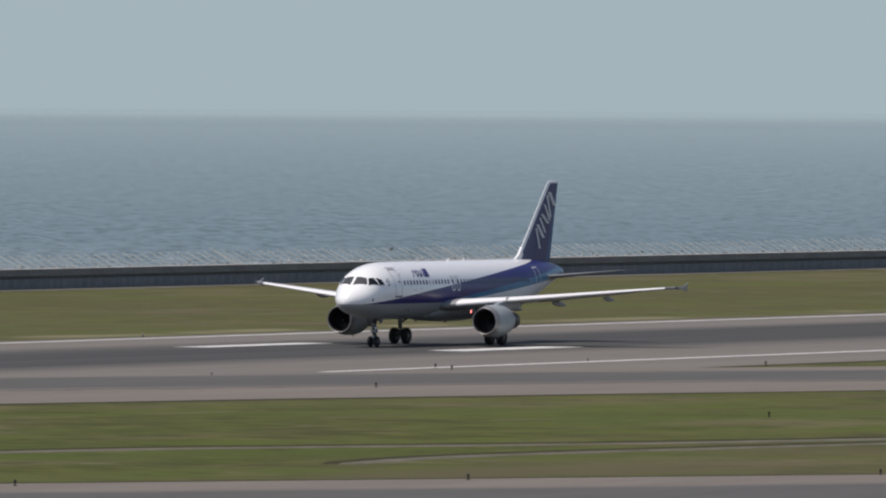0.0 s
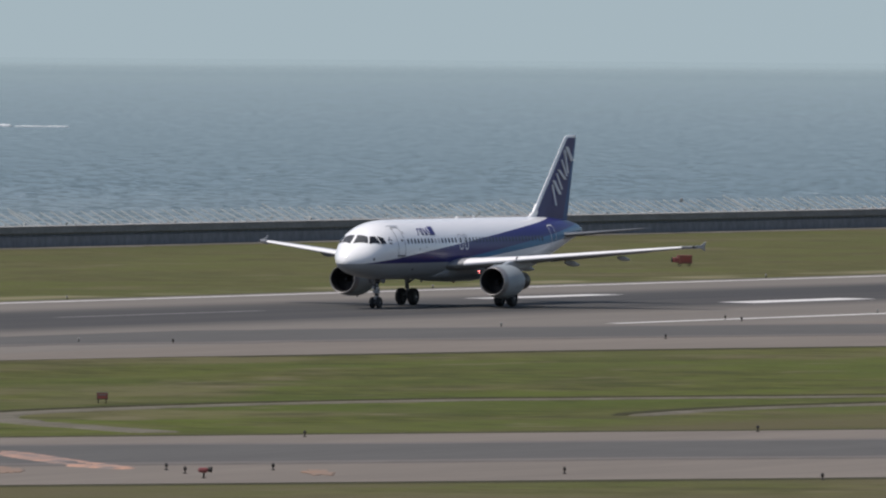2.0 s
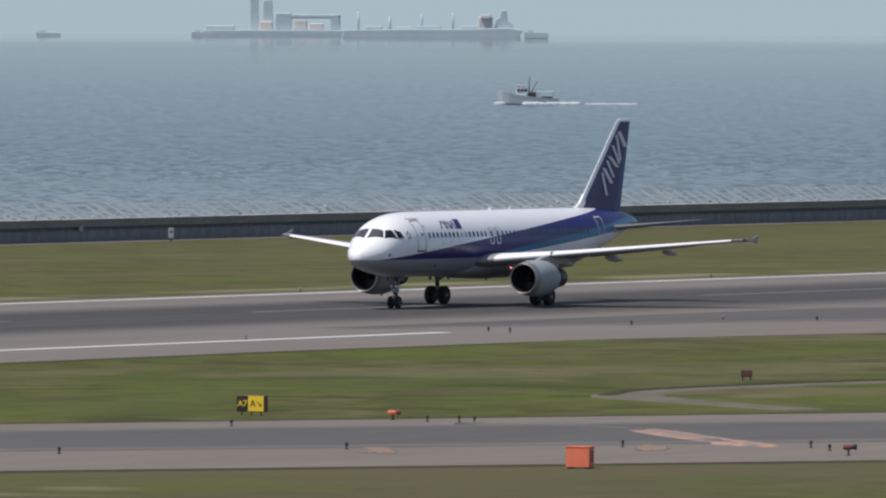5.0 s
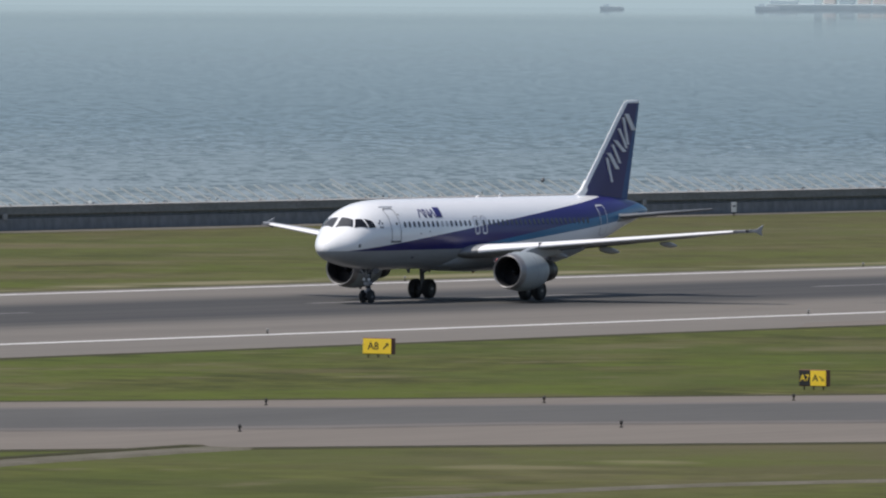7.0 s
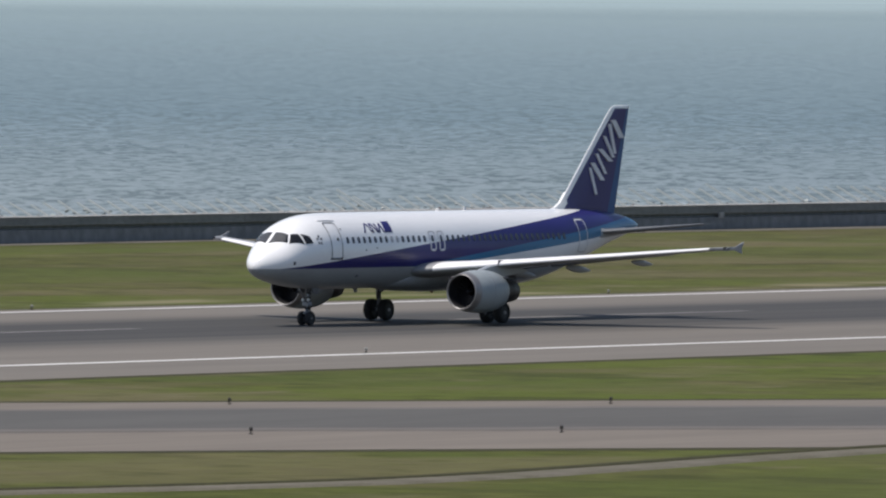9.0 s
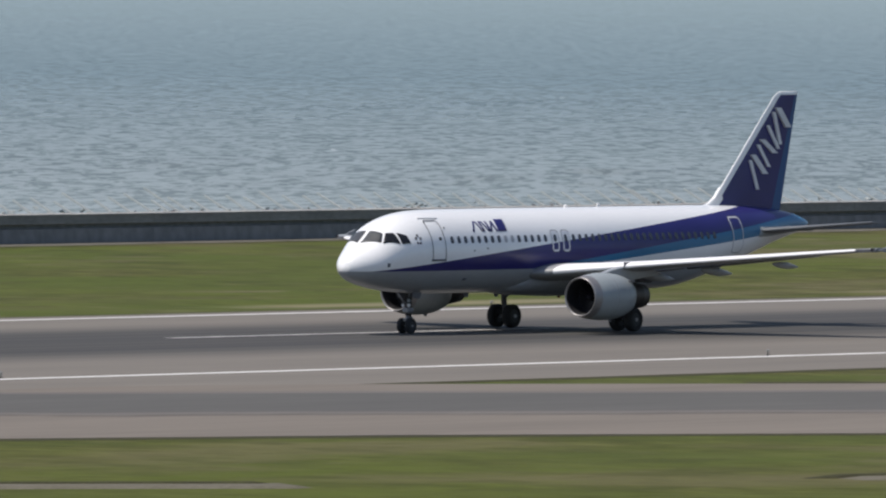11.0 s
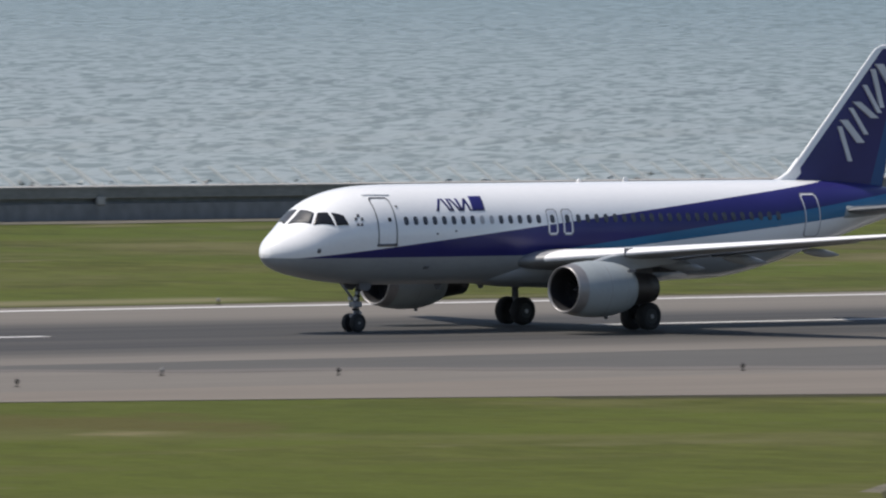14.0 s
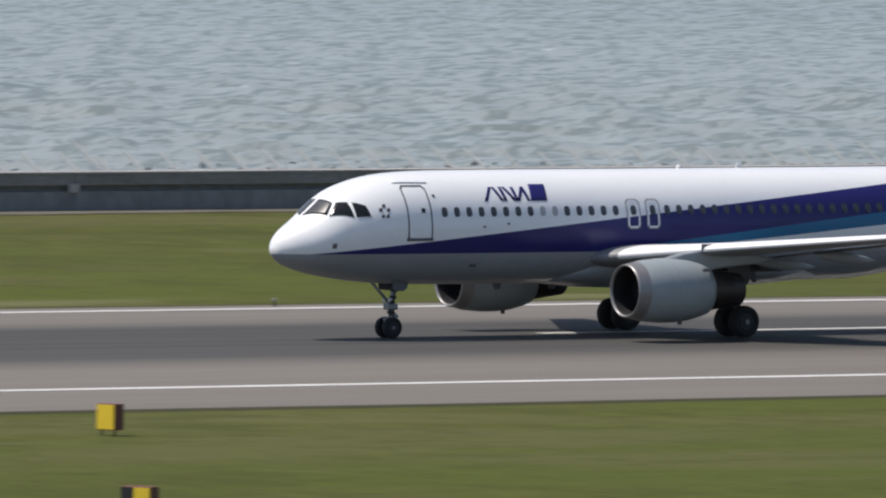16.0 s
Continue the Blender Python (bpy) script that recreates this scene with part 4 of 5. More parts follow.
    for k in range(4):
        part("louvre", box((0.515, -0.24, 0.3 + 0.12 * k), (0.535, 0.24, 0.36 + 0.12 * k)), RUST, root)
    root.matrix_basis = pose(532.05, 281.6, LAND - 0.01, 0, 0, -80)
    papi = tagged(new("approach_light_unit"), "red approach light box with a dark lens on legs", "approach light", "approach light units")
    part("housing", box((-0.5, -0.4, 0.25), (0.62, 0.4, 0.95), 0.04), RUST, papi)
    part("hood", box((-0.95, -0.28, 0.35), (-0.5, 0.28, 0.75), 0.06), GUARD_RED, papi, "dull red lens hood")
    part("lens", rod((-1.04, 0, 0.55), (-0.98, 0, 0.55), 0.2, 0.2, 16), GLASS, papi)
    for sx in (-0.35, 0.45):
        for sy in (-0.3, 0.3):
            part("leg", rod((sx, sy, 0), (sx, sy, 0.27), 0.03), METAL, papi)
    for k in range(2):
        part("louvre", box((-0.3, -0.412, 0.45 + 0.2 * k), (0.45, -0.4, 0.52 + 0.2 * k)), RED, papi)
    papi.matrix_basis = pose(1064, 494, LAND - 0.01, 0, 0, -50)
    copy_thing(papi, pose(914, 491.6, LAND - 0.01, 0, 0, -52))
    for x, y, turn, paint, label in ((552.9, 279.5, -58, GUARD_RED, "maroon hooded guard light on a stalk"), (587.8, 321.0, -66, ORANGE, "orange hooded guard light on a stalk")):
        guard = tagged(new("guard_light"), label, "guard light", "guard lights")
        part("stalk", rod((0, 0, 0), (0, 0, 0.26), 0.045, 0.04, 8), METAL, guard)
        part("hood", box((-0.25, -0.15, 0.24), (0.18, 0.15, 0.46), 0.08), paint, guard)
        part("visor", rod((0.18, 0, 0.38), (0.36, 0, 0.37), 0.11, 0.13, 12), METAL if paint is GUARD_RED else RUST, guard, "dark visor")
        part("foot", spin([(0, 0.12), (0.02, 0.12), (0.03, 0.06)], "z", 12), METAL, guard)
        guard.matrix_basis = pose(x, y, DECK, 0, 0, turn)
    post = tagged(new("marker_post"), "short white marker post before the sea wall", "marker post", "marker posts")
    part("plate", box((-0.22, -0.02, 0.30), (0.22, 0.02, 1.12), 0.01), SIGN_WHITE, post)
    part("stem", rod((0, 0.03, 0), (0, 0.03, 0.6), 0.05), METAL, post)
    part("text_bar", box((-0.14, -0.027, 0.72), (0.14, -0.021, 0.86)), LINE, post)
    post.matrix_basis = pose(1008.1, 571.0, LAND, 0, 0, -40)


def make_pole():
    """Tapered steel mast beside the deck, in two sleeves with a slip joint."""
    root = tagged(new("light_mast"), "weathered grey galvanised light mast with a slip joint", "light mast")
    az, d = radians(40.51), 30.0
    joint = 19.04
    r = 0.1225
    part("lower_tube", spin([(-0.3, r + 0.0070 * 19.3), (joint - 1.0, r + 0.0070), (joint - 0.12, r + 0.0012), (joint - 0.0, r + 0.001)], "z", 64, None, False), POLE, root)
    part("joint_ring", spin([(joint - 0.005, r - 0.004), (joint - 0.004, r + 0.0020), (joint + 0.001, r + 0.0018), (joint + 0.002, r - 0.004)], "z", 64), POLE, root, "rim of the slip joint")
    lip = bmesh.new()
    rim = [[lip.verts.new(((r + 0.0045) * math.sin(a), -(r + 0.0045) * math.cos(a), joint + h)) for h in (-0.007, 0.0005)] for a in [radians(-100 + 6 * k) for k in range(12)]]
    for p, q in zip(rim, rim[1:]):
        lip.faces.new((p[0], q[0], q[1], p[1]))
    part("lip_bead", lip, CAP, root, "pale bead along the left of the joint rim")
    part("upper_tube", spin([(joint, r - 0.0008), (joint + 1.5, r - 0.008), (25.0, r - 0.04)], "z", 64, None, False), POLE, root)
    part("cap", spin([(24.98, r - 0.035), (25.03, r - 0.035)], "z", 32), POLE, root)
    # dark curved scrapes below the joint: from and to in degrees, start height, drop, width
    for a0, a1, z, drop, wide in ((22, 66, -0.016, 0.050, 0.007), (14, 78, -0.074, 0.060, 0.009), (18, 60, -0.128, 0.034, 0.004), (24, 52, -0.20, 0.03, 0.0025)):
        bm = bmesh.new()
        last = None
        for i in range(13):
            s = i / 12
            a = radians(a0 + (a1 - a0) * s)
            w = wide * (0.25 + math.sin(math.pi * (0.06 + 0.9 * s)) ** 0.7) * (1 + 0.3 * noise.noise(Vector((i * 0.8, z * 40, 0))))
            h = joint + z - drop * s ** 1.8
            row = [bm.verts.new(((r + 0.0042) * math.sin(a), -(r + 0.0042) * math.cos(a), h + w * e)) for e in (-1, 1)]
            if last:
                bm.faces.new((last[0], row[0], row[1], last[1]))
            last = row
        part("scrape", bm, SCRAPE, root, "dark curved scrape")
    root.matrix_basis = pose(d * math.sin(az), d * math.cos(az), 0, 0, 0, -math.degrees(az))


# ---- boats and far shore ----
def make_boat():
    """A small fishing boat under way: flared hull, wheelhouse, mast, awning, with its bow wave and wake."""
    root = tagged(new("fishing_boat"), "grey-white fishing boat under way with a white bow wave", "boat")
    bm = bmesh.new()
    rows = []
    for s, hw, deck, keel in ((-6.9, 0.05, 3.3, 2.6), (-6.0, 0.8, 2.95, 0.2), (-4.5, 1.35, 2.45, -0.3), (-2.0, 1.7, 1.95, -0.4), (2.0, 1.75, 1.5, -0.4), (5.2, 1.6, 1.25, -0.3), (6.0, 1.4, 1.2, 0.0)):
        rows.append([bm.verts.new(p) for p in ((s, -hw, deck), (s, -hw * 0.85, 0.3 + keel * 0.3), (s, 0, keel), (s, hw * 0.85, 0.3 + keel * 0.3), (s, hw, deck))])
    for a, b in zip(rows, rows[1:]):
        for k in range(4):
            bm.faces.new((a[k], b[k], b[k + 1], a[k + 1]))
        bm.faces.new((a[4], b[4], b[0], a[0]))
    bm.faces.new(rows[0])
    bm.faces.new(rows[-1][::-1])
    bmesh.ops.recalc_face_normals(bm, faces=bm.faces)
    part("hull", bm, HULL, root)
    house = part("wheelhouse", box((-3.0, -1.0, 1.6), (-1.0, 1.0, 3.9), 0.12), CABIN, root)
    part("roof", box((-3.15, -1.1, 3.9), (-0.8, 1.1, 4.05), 0.05), CABIN, house)
    for k in range(3):
        part("pane", box((-2.8 + 0.75 * k, -1.13, 2.7), (-2.25 + 0.75 * k, -1.09, 3.3)), GLASS, house)
    part("pane", box((-3.03, -0.9, 2.7), (-2.98, 0.9, 3.3)), GLASS, house)
    part("mast", rod((-0.4, 0, 1.2), (-0.2, 0, 5.9), 0.16, 0.08), METAL, root)
    part("derrick", rod((-0.3, 0, 1.6), (1.4, 0, 4.9), 0.12, 0.06), METAL, root)
    part("winch", box((-0.6, -0.8, 1.3), (1.2, 0.8, 2.6), 0.3), METAL, root, "dark winch and gear")
    part("awning", box((1.3, -1.3, 2.7), (5.0, 1.3, 2.82), 0.03), CABIN, root, "pale deck awning")
    for sx in (1.6, 4.8):
        for sy in (-1.2, 1.2):
            part("awning_post", rod((sx, sy, 1.0), (sx, sy, 2.72), 0.05), METAL, root)
    part("gear_pile", box((2.2, -1.1, 1.0), (4.6, 1.1, 1.7), 0.25), METAL, root, "dark pile of fishing gear")
    for name, x0, x1, hw, hz, seed in (("bow_wave", -7.2, -5.9, 1.2, 0.55, 1), ("side_wash", -1.5, 10.0, 2.4, 0.62, 2), ("wake", 11.5, 22.0, 2.4, 0.26, 3)):
        w = bmesh.new()
        n = 26
        rng = random.Random(seed)
        for _ in range(n * (3 if name == "wake" else 6)):
            u = rng.random()
            x, y = x0 + (x1 - x0) * u, rng.choice((-1, 1)) * hw * (0.6 + 0.4 * rng.random())
            s = 0.2 + 0.32 * rng.random()
            bmesh.ops.create_icosphere(w, subdivisions=1, radius=1, matrix=Matrix.Translation((x, y, 0.05)) @ Matrix.Diagonal((s * 1.8, s, hz * (0.4 + 0.6 * rng.random()), 1)))
        tagged(part(name, w, FOAM, root, "white foam"), kind="stuff")
    return root


def far_at(az, r):
    return r * math.sin(radians(az)), r * math.cos(radians(az))


def make_far():
    """A cargo ship and a works on the far shore, on the horizon, sized and placed from pixels to fit the view."""
    r = 4900.0
    x, y = far_at(61.515, r)
    z = sea_height(r) - 0.4
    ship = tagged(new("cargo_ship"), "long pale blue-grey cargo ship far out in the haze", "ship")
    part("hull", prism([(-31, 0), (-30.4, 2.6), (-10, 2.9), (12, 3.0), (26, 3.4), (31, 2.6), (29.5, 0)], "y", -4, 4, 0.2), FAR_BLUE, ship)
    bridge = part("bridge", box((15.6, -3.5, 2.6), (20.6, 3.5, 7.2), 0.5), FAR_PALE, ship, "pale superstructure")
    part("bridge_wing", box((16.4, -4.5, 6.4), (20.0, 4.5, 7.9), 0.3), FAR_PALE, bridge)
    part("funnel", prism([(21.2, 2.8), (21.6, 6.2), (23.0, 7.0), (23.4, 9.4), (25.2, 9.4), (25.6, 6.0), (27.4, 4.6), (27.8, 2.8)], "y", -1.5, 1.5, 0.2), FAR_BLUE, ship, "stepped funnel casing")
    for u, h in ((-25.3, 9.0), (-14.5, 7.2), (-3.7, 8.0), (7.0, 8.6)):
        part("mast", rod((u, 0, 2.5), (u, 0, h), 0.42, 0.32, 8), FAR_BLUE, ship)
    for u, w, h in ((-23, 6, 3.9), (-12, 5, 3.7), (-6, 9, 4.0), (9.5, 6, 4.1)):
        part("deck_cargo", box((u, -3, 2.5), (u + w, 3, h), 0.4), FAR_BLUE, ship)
    ship.matrix_basis = pose(x, y, z, 0, 0, -61.5)
    tug = tagged(new("barge"), "low grey barge far out near the horizon", "barge", "far barges")
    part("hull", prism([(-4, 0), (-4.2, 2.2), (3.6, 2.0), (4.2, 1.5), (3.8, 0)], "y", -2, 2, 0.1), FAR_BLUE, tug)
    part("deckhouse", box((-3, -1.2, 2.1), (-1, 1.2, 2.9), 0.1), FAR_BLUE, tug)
    tug.matrix_basis = pose(*far_at(61.93, r - 60), z, 0, 0, -61.9)
    copy_thing(tug, pose(*far_at(59.98, r), z - 0.6, 0, 0, -60))
    for az, w in ((60.60, 9.5),):
        copy_thing(tug, pose(*far_at(az, r), z - 0.3, 0, 0, -60.4))
    works = tagged(new("shore_works"), "hazy blue-grey works with a tall chimney on the far shore", "factory")
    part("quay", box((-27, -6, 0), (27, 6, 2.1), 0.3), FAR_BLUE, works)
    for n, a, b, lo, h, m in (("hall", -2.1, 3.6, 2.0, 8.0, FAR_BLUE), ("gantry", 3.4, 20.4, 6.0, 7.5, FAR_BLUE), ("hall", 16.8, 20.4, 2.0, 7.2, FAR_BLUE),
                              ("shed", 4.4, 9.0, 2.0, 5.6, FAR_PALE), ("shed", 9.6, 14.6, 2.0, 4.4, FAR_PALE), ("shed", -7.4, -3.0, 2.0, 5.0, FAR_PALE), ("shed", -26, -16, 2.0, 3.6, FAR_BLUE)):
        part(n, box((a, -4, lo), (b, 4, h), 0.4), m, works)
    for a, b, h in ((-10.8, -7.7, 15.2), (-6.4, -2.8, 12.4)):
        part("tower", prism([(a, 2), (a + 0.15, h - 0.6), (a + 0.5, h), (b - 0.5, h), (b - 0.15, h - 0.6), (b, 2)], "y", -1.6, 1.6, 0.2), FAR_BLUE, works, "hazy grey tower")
    works.matrix_basis = pose(*far_at(60.91, r + 40), sea_height(r + 40) - 0.3, 0, 0, -60.9)


# ---- the airliner: nose towards -x, origin on the ground between the main wheels ----
NOSE = -17.72
#            from nose, top, bottom, half width
FUSELAGE = [(0.0, 3.27, 3.23, 0.02), (0.06, 3.50, 3.03, 0.26), (0.2, 3.72, 2.88, 0.48), (0.5, 4.00, 2.68, 0.80), (1.0, 4.32, 2.50, 1.14),
            (1.5, 4.68, 2.37, 1.39), (2.0, 5.10, 2.27, 1.57), (2.5, 5.42, 2.19, 1.70), (3.2, 5.68, 2.10, 1.82), (4.0, 5.87, 2.03, 1.90),
            (5.0, 5.99, 1.97, 1.955), (6.5, 6.05, 1.93, 1.975), (15, 6.06, 1.92, 1.975), (24, 6.06, 1.92, 1.975), (26, 6.06, 2.03, 1.97),
            (28, 6.06, 2.40, 1.92), (30, 6.04, 2.90, 1.76), (32, 6.00, 3.43, 1.49), (34, 5.88, 3.98, 1.12), (36, 5.64, 4.45, 0.68),
            (37.2, 5.36, 4.70, 0.36), (37.75, 5.16, 4.86, 0.14)]


def hull(s):
    """Top, bottom and half width of the fuselage, smoothly, s metres behind the nose."""
    t = [r[0] for r in FUSELAGE]
    i = max(0, min(len(t) - 2, int(np.searchsorted(t, s, side="right")) - 1))
    out = []
    for c in (1, 2, 3):
        p = [FUSELAGE[max(0, min(len(t) - 1, j))][c] for j in (i - 1, i, i + 1, i + 2)]
        q = [t[max(0, min(len(t) - 1, j))] for j in (i - 1, i, i + 1, i + 2)]
        h = q[2] - q[1]
        u = (s - q[1]) / h
        m1 = (p[2] - p[0]) / (q[2] - q[0]) * h
        m2 = (p[3] - p[1]) / (q[3] - q[1]) * h
        out.append((2 * u ** 3 - 3 * u * u + 1) * p[1] + (u ** 3 - 2 * u * u + u) * m1 + (-2 * u ** 3 + 3 * u * u) * p[2] + (u ** 3 - u * u) * m2)
    return out


def skin(x, angle, side=-1, off=0.0):
    """A point of the fuselage skin: angle in degrees from the crown; off: height above the skin."""
    top, bot, hw = hull(x - NOSE)
    c, h = (top + bot) / 2, (top - bot) / 2
    a = radians(angle)
    n = Vector((0, side * math.sin(a) / hw, math.cos(a) / h)).normalized()
    return Vector((x, side * hw * math.sin(a), c + h * math.cos(a))) + n * off


def angle_at(x, z):
    top, bot, _ = hull(x - NOSE)
    return math.degrees(math.acos(max(-1, min(1, (z - (top + bot) / 2) / ((top - bot) / 2)))))


def skin_patch(corners, side=-1, off=0.012, n=7, m=7):
    """A patch that hugs the fuselage between four corners (x, z), in order round it."""
    c = [Vector((x, angle_at(x, z))) for x, z in corners]
    return angle_patch(c, side, off, n, m)


def angle_patch(c, side=-1, off=0.012, n=7, m=7):
    c = [Vector(p) for p in c]
    bm = bmesh.new()
    rows = []
    for i in range(n + 1):
        a, b = c[0].lerp(c[3], i / n), c[1].lerp(c[2], i / n)
        rows.append([bm.verts.new(skin(*a.lerp(b, j / m), side, off)) for j in range(m + 1)])
    for p, q in zip(rows, rows[1:]):
        for j in range(m):
            f = bm.faces.new((p[j], p[j + 1], q[j + 1], q[j]))
            f.smooth = True
    rim = bmesh.ops.extrude_face_region(bm, geom=list(bm.faces))
    for v in [g for g in rim["geom"] if isinstance(g, bmesh.types.BMVert)]:
        v.co.y -= side * (off + 0.01)
    bmesh.ops.recalc_face_normals(bm, faces=bm.faces)
    return bm


def skin_frame(x0, x1, z0, z1, w, side=-1, off=0.010, lean=0.0):
    """A closed outline of a door on the skin."""
    bm = bmesh.new()
    c = 0.11
    cor = [(x0 + c, z0), (x1 - c, z0), (x1, z0 + c), (x1, z1 - c), (x1 - c, z1), (x0 + c, z1), (x0, z1 - c), (x0, z0 + c)]
    path = []
    for (xa, za), (xb, zb) in zip(cor, cor[1:] + cor[:1]):
        for k in range(10):
            path.append((xa + (xb - xa) * k / 10, za + (zb - za) * k / 10))
    cx, cz = sum(p[0] for p in path) / len(path), sum(p[1] for p in path) / len(path)
    rows = []
    for x, z in path:
        ix, iz = x - math.copysign(min(w, abs(x - cx)), x - cx) * (abs(x - cx) > 0.42 * (x1 - x0)), z - math.copysign(min(w, abs(z - cz)), z - cz) * (abs(z - cz) > 0.46 * (z1 - z0))
        rows.append([bm.verts.new(skin(px, angle_at(px, pz), side, off)) for px, pz in ((x, z), (ix, iz))])
    for p, q in zip(rows, rows[1:] + rows[:1]):
        bm.faces.new((p[0], q[0], q[1], p[1]))
    bmesh.ops.remove_doubles(bm, verts=bm.verts, dist=0.002)
    bmesh.ops.recalc_face_normals(bm, faces=bm.faces)
    return bm


BLUE_TOP = (-16.0, 3.17, 0.0945)
SKY_TOP = (-1.1, 3.50, 0.105)
SKY_LOW = (2.6, 3.53, 0.085)
GREY_TOP = (0.0, 3.10, 0.0)


def line_z(line, x):
    return line[1] + (x - line[0]) * line[2]


def make_fuselage(root):
    bm = bmesh.new()
    stations = [0, 0.02, 0.06, 0.12, 0.2, 0.33, 0.5, 0.7, 0.95] + [1.2 + 0.25 * k for k in range(16)] + [5.5 + 0.9 * k for k in range(22)] + [25 + 0.5 * k for k in range(25)] + [37.4, 37.6, 37.75]
    n = 64
    rings = []
    for s in stations:
        rings.append([bm.verts.new(skin(NOSE + s, k * 360 / n, -1)) for k in range(n)])
    for a, b in zip(rings, rings[1:]):
        for k in range(n):
            f = bm.faces.new((a[k], a[(k + 1) % n], b[(k + 1) % n], b[k]))
            f.smooth = True
    bm.faces.new(rings[0]), bm.faces.new(rings[-1])
    bmesh.ops.recalc_face_normals(bm, faces=bm.faces)
    for line in (BLUE_TOP, SKY_TOP, SKY_LOW, GREY_TOP):
        nrm = Vector((-line[2], 0, 1)).normalized()
        bmesh.ops.bisect_plane(bm, geom=list(bm.verts) + list(bm.edges) + list(bm.faces), plane_co=(line[0], 0, line[1]), plane_no=nrm)
    for f in bm.faces:
        c = f.calc_center_median()
        if c.z < GREY_TOP[1] + max(0.0, c.x - 9) * 0.0:
            f.material_index = 1
        elif c.z > line_z(BLUE_TOP, c.x):
            f.material_index = 0
        elif c.z > line_z(SKY_TOP, c.x):
            f.material_index = 2
        elif c.z > line_z(SKY_LOW, c.x):
            f.material_index = 3
        else:
            f.material_index = 0
    body = part("fuselage", bm, [WHITE, GREY, NAVY, SKYBLUE], root, "white fuselage with a rising deep blue sweep and grey belly")
    # cabin windows
    x0 = -11.53
    pane = bmesh.new()
    for k in range(14):
        a = k * math.tau / 14
        pane.verts.new((0.125 * math.copysign(abs(math.cos(a)) ** 0.75, math.cos(a)), 0, 0.185 * math.copysign(abs(math.sin(a)) ** 0.75, math.sin(a))))
    pane.verts.ensure_lookup_table()
    f = pane.faces.new(pane.verts)
    ext = bmesh.ops.extrude_face_region(pane, geom=[f])
    for v in [g for g in ext["geom"] if isinstance(g, bmesh.types.BMVert)]:
        v.co.y += 0.03
    bmesh.ops.recalc_face_normals(pane, faces=pane.faces)
    first = shade = None
    xs = [x0 + 0.533 * k for k in range(15)] + [-3.29, -2.44] + [-1.80 + 0.527 * k for k in range(23)]
    for side in (-1, 1):
        for i, x in enumerate(xs):
            p = skin(x, angle_at(x, 4.60), side, 0.010)
            tilt = math.degrees(math.atan2(0.62 / 2.07, 0.954))
            m = Matrix.Translation(p) @ pose(0, 0, 0, tilt if side > 0 else -tilt, 0, 0)
            if side > 0:
                m = Matrix.Translation(p) @ pose(0, 0, 0, 0, 0, 180) @ pose(0, 0, 0, -tilt, 0, 0)
            if first is None:
                first = part("cabin_window", pane, CABIN_GLASS, body)
                first.matrix_basis = m
                me = first.data.copy()
                me.materials.clear()
                me.materials.append(SHADE)
                shade = me
            elif i in (8, 9):
                ob = again("cabin_window", first, body, m)
                ob.data = shade
                ob["label"] = "cabin window with its shade drawn"
            else:
                again("cabin_window", first, body, m)
        # doors and exits
        for name, a, b, lo, hi, w, m, lean in (("front_door", -13.12, -12.08, 3.57, 5.56, 0.055, LINE, 0.0), ("rear_door", 11.45, 12.40, 3.72, 5.48, 0.05, PALE_LINE, 0.0),
                                               ("overwing_exit", -3.56, -3.03, 3.95, 4.96, 0.075, PALE_LINE, 0), ("overwing_exit", -2.70, -2.17, 3.95, 4.96, 0.075, PALE_LINE, 0)):
            d = part(name, skin_frame(a, b, lo, hi, w, side, 0.012, lean), m, body, "outlined cabin door" if "door" in name else "outlined overwing exit")
            if name != "front_door":
                part("seal", skin_frame(a - 0.04, b + 0.04, lo - 0.04, hi + 0.04, 0.06, side, 0.009, lean), SEAL, d, "grey door seal")
            if name == "front_door":
                part("sill", skin_patch([(a - 0.03, lo), (b + 0.03, lo), (b + 0.03, lo + 0.10), (a - 0.03, lo + 0.10)], side, 0.02, 2, 6), LINE, d)
                part("door_window", skin_patch([(a + 0.62, 4.58), (a + 0.78, 4.58), (a + 0.78, 4.74), (a + 0.62, 4.74)], side, 0.014, 2, 2), GLASS, d)
                part("rain_strip", skin_patch([(a - 0.15, hi + 0.06), (b + 0.2, hi + 0.06), (b + 0.2, hi + 0.085), (a - 0.15, hi + 0.085)], side, 0.03, 1, 6), PALE_LINE, d)
        # cockpit panes, given by place along the nose and height
        def pane_of(a, side=side):
            return [(NOSE + s, angle_at(NOSE + s, z)) if z > 0 else (NOSE + s, -z) for s, z in a]
        for quad in ([(1.22, -6), (1.92, -5), (2.03, 4.92), (1.68, 4.49)], [(1.74, 4.45), (2.13, 4.93), (2.44, 4.95), (2.50, 4.43)], [(2.58, 4.95), (2.60, 4.43), (3.14, 4.46), (3.02, 4.84)]):
            part("cockpit_window", angle_patch(pane_of(quad), side, 0.024), WINDSCREEN if quad[0][0] < 1.5 else GLASS, body, "windscreen greyed to carry the sky's reflection" if quad[0][0] < 1.5 else "dark cockpit pane")
        # plain bars and a slanted block where the title stands
        tl = part("title_block", skin_patch([(-7.68, 4.97), (-6.98, 4.97), (-6.86, 5.56), (-7.55, 5.56)], side, 0.012), NAVY, body, "slanted deep blue block")
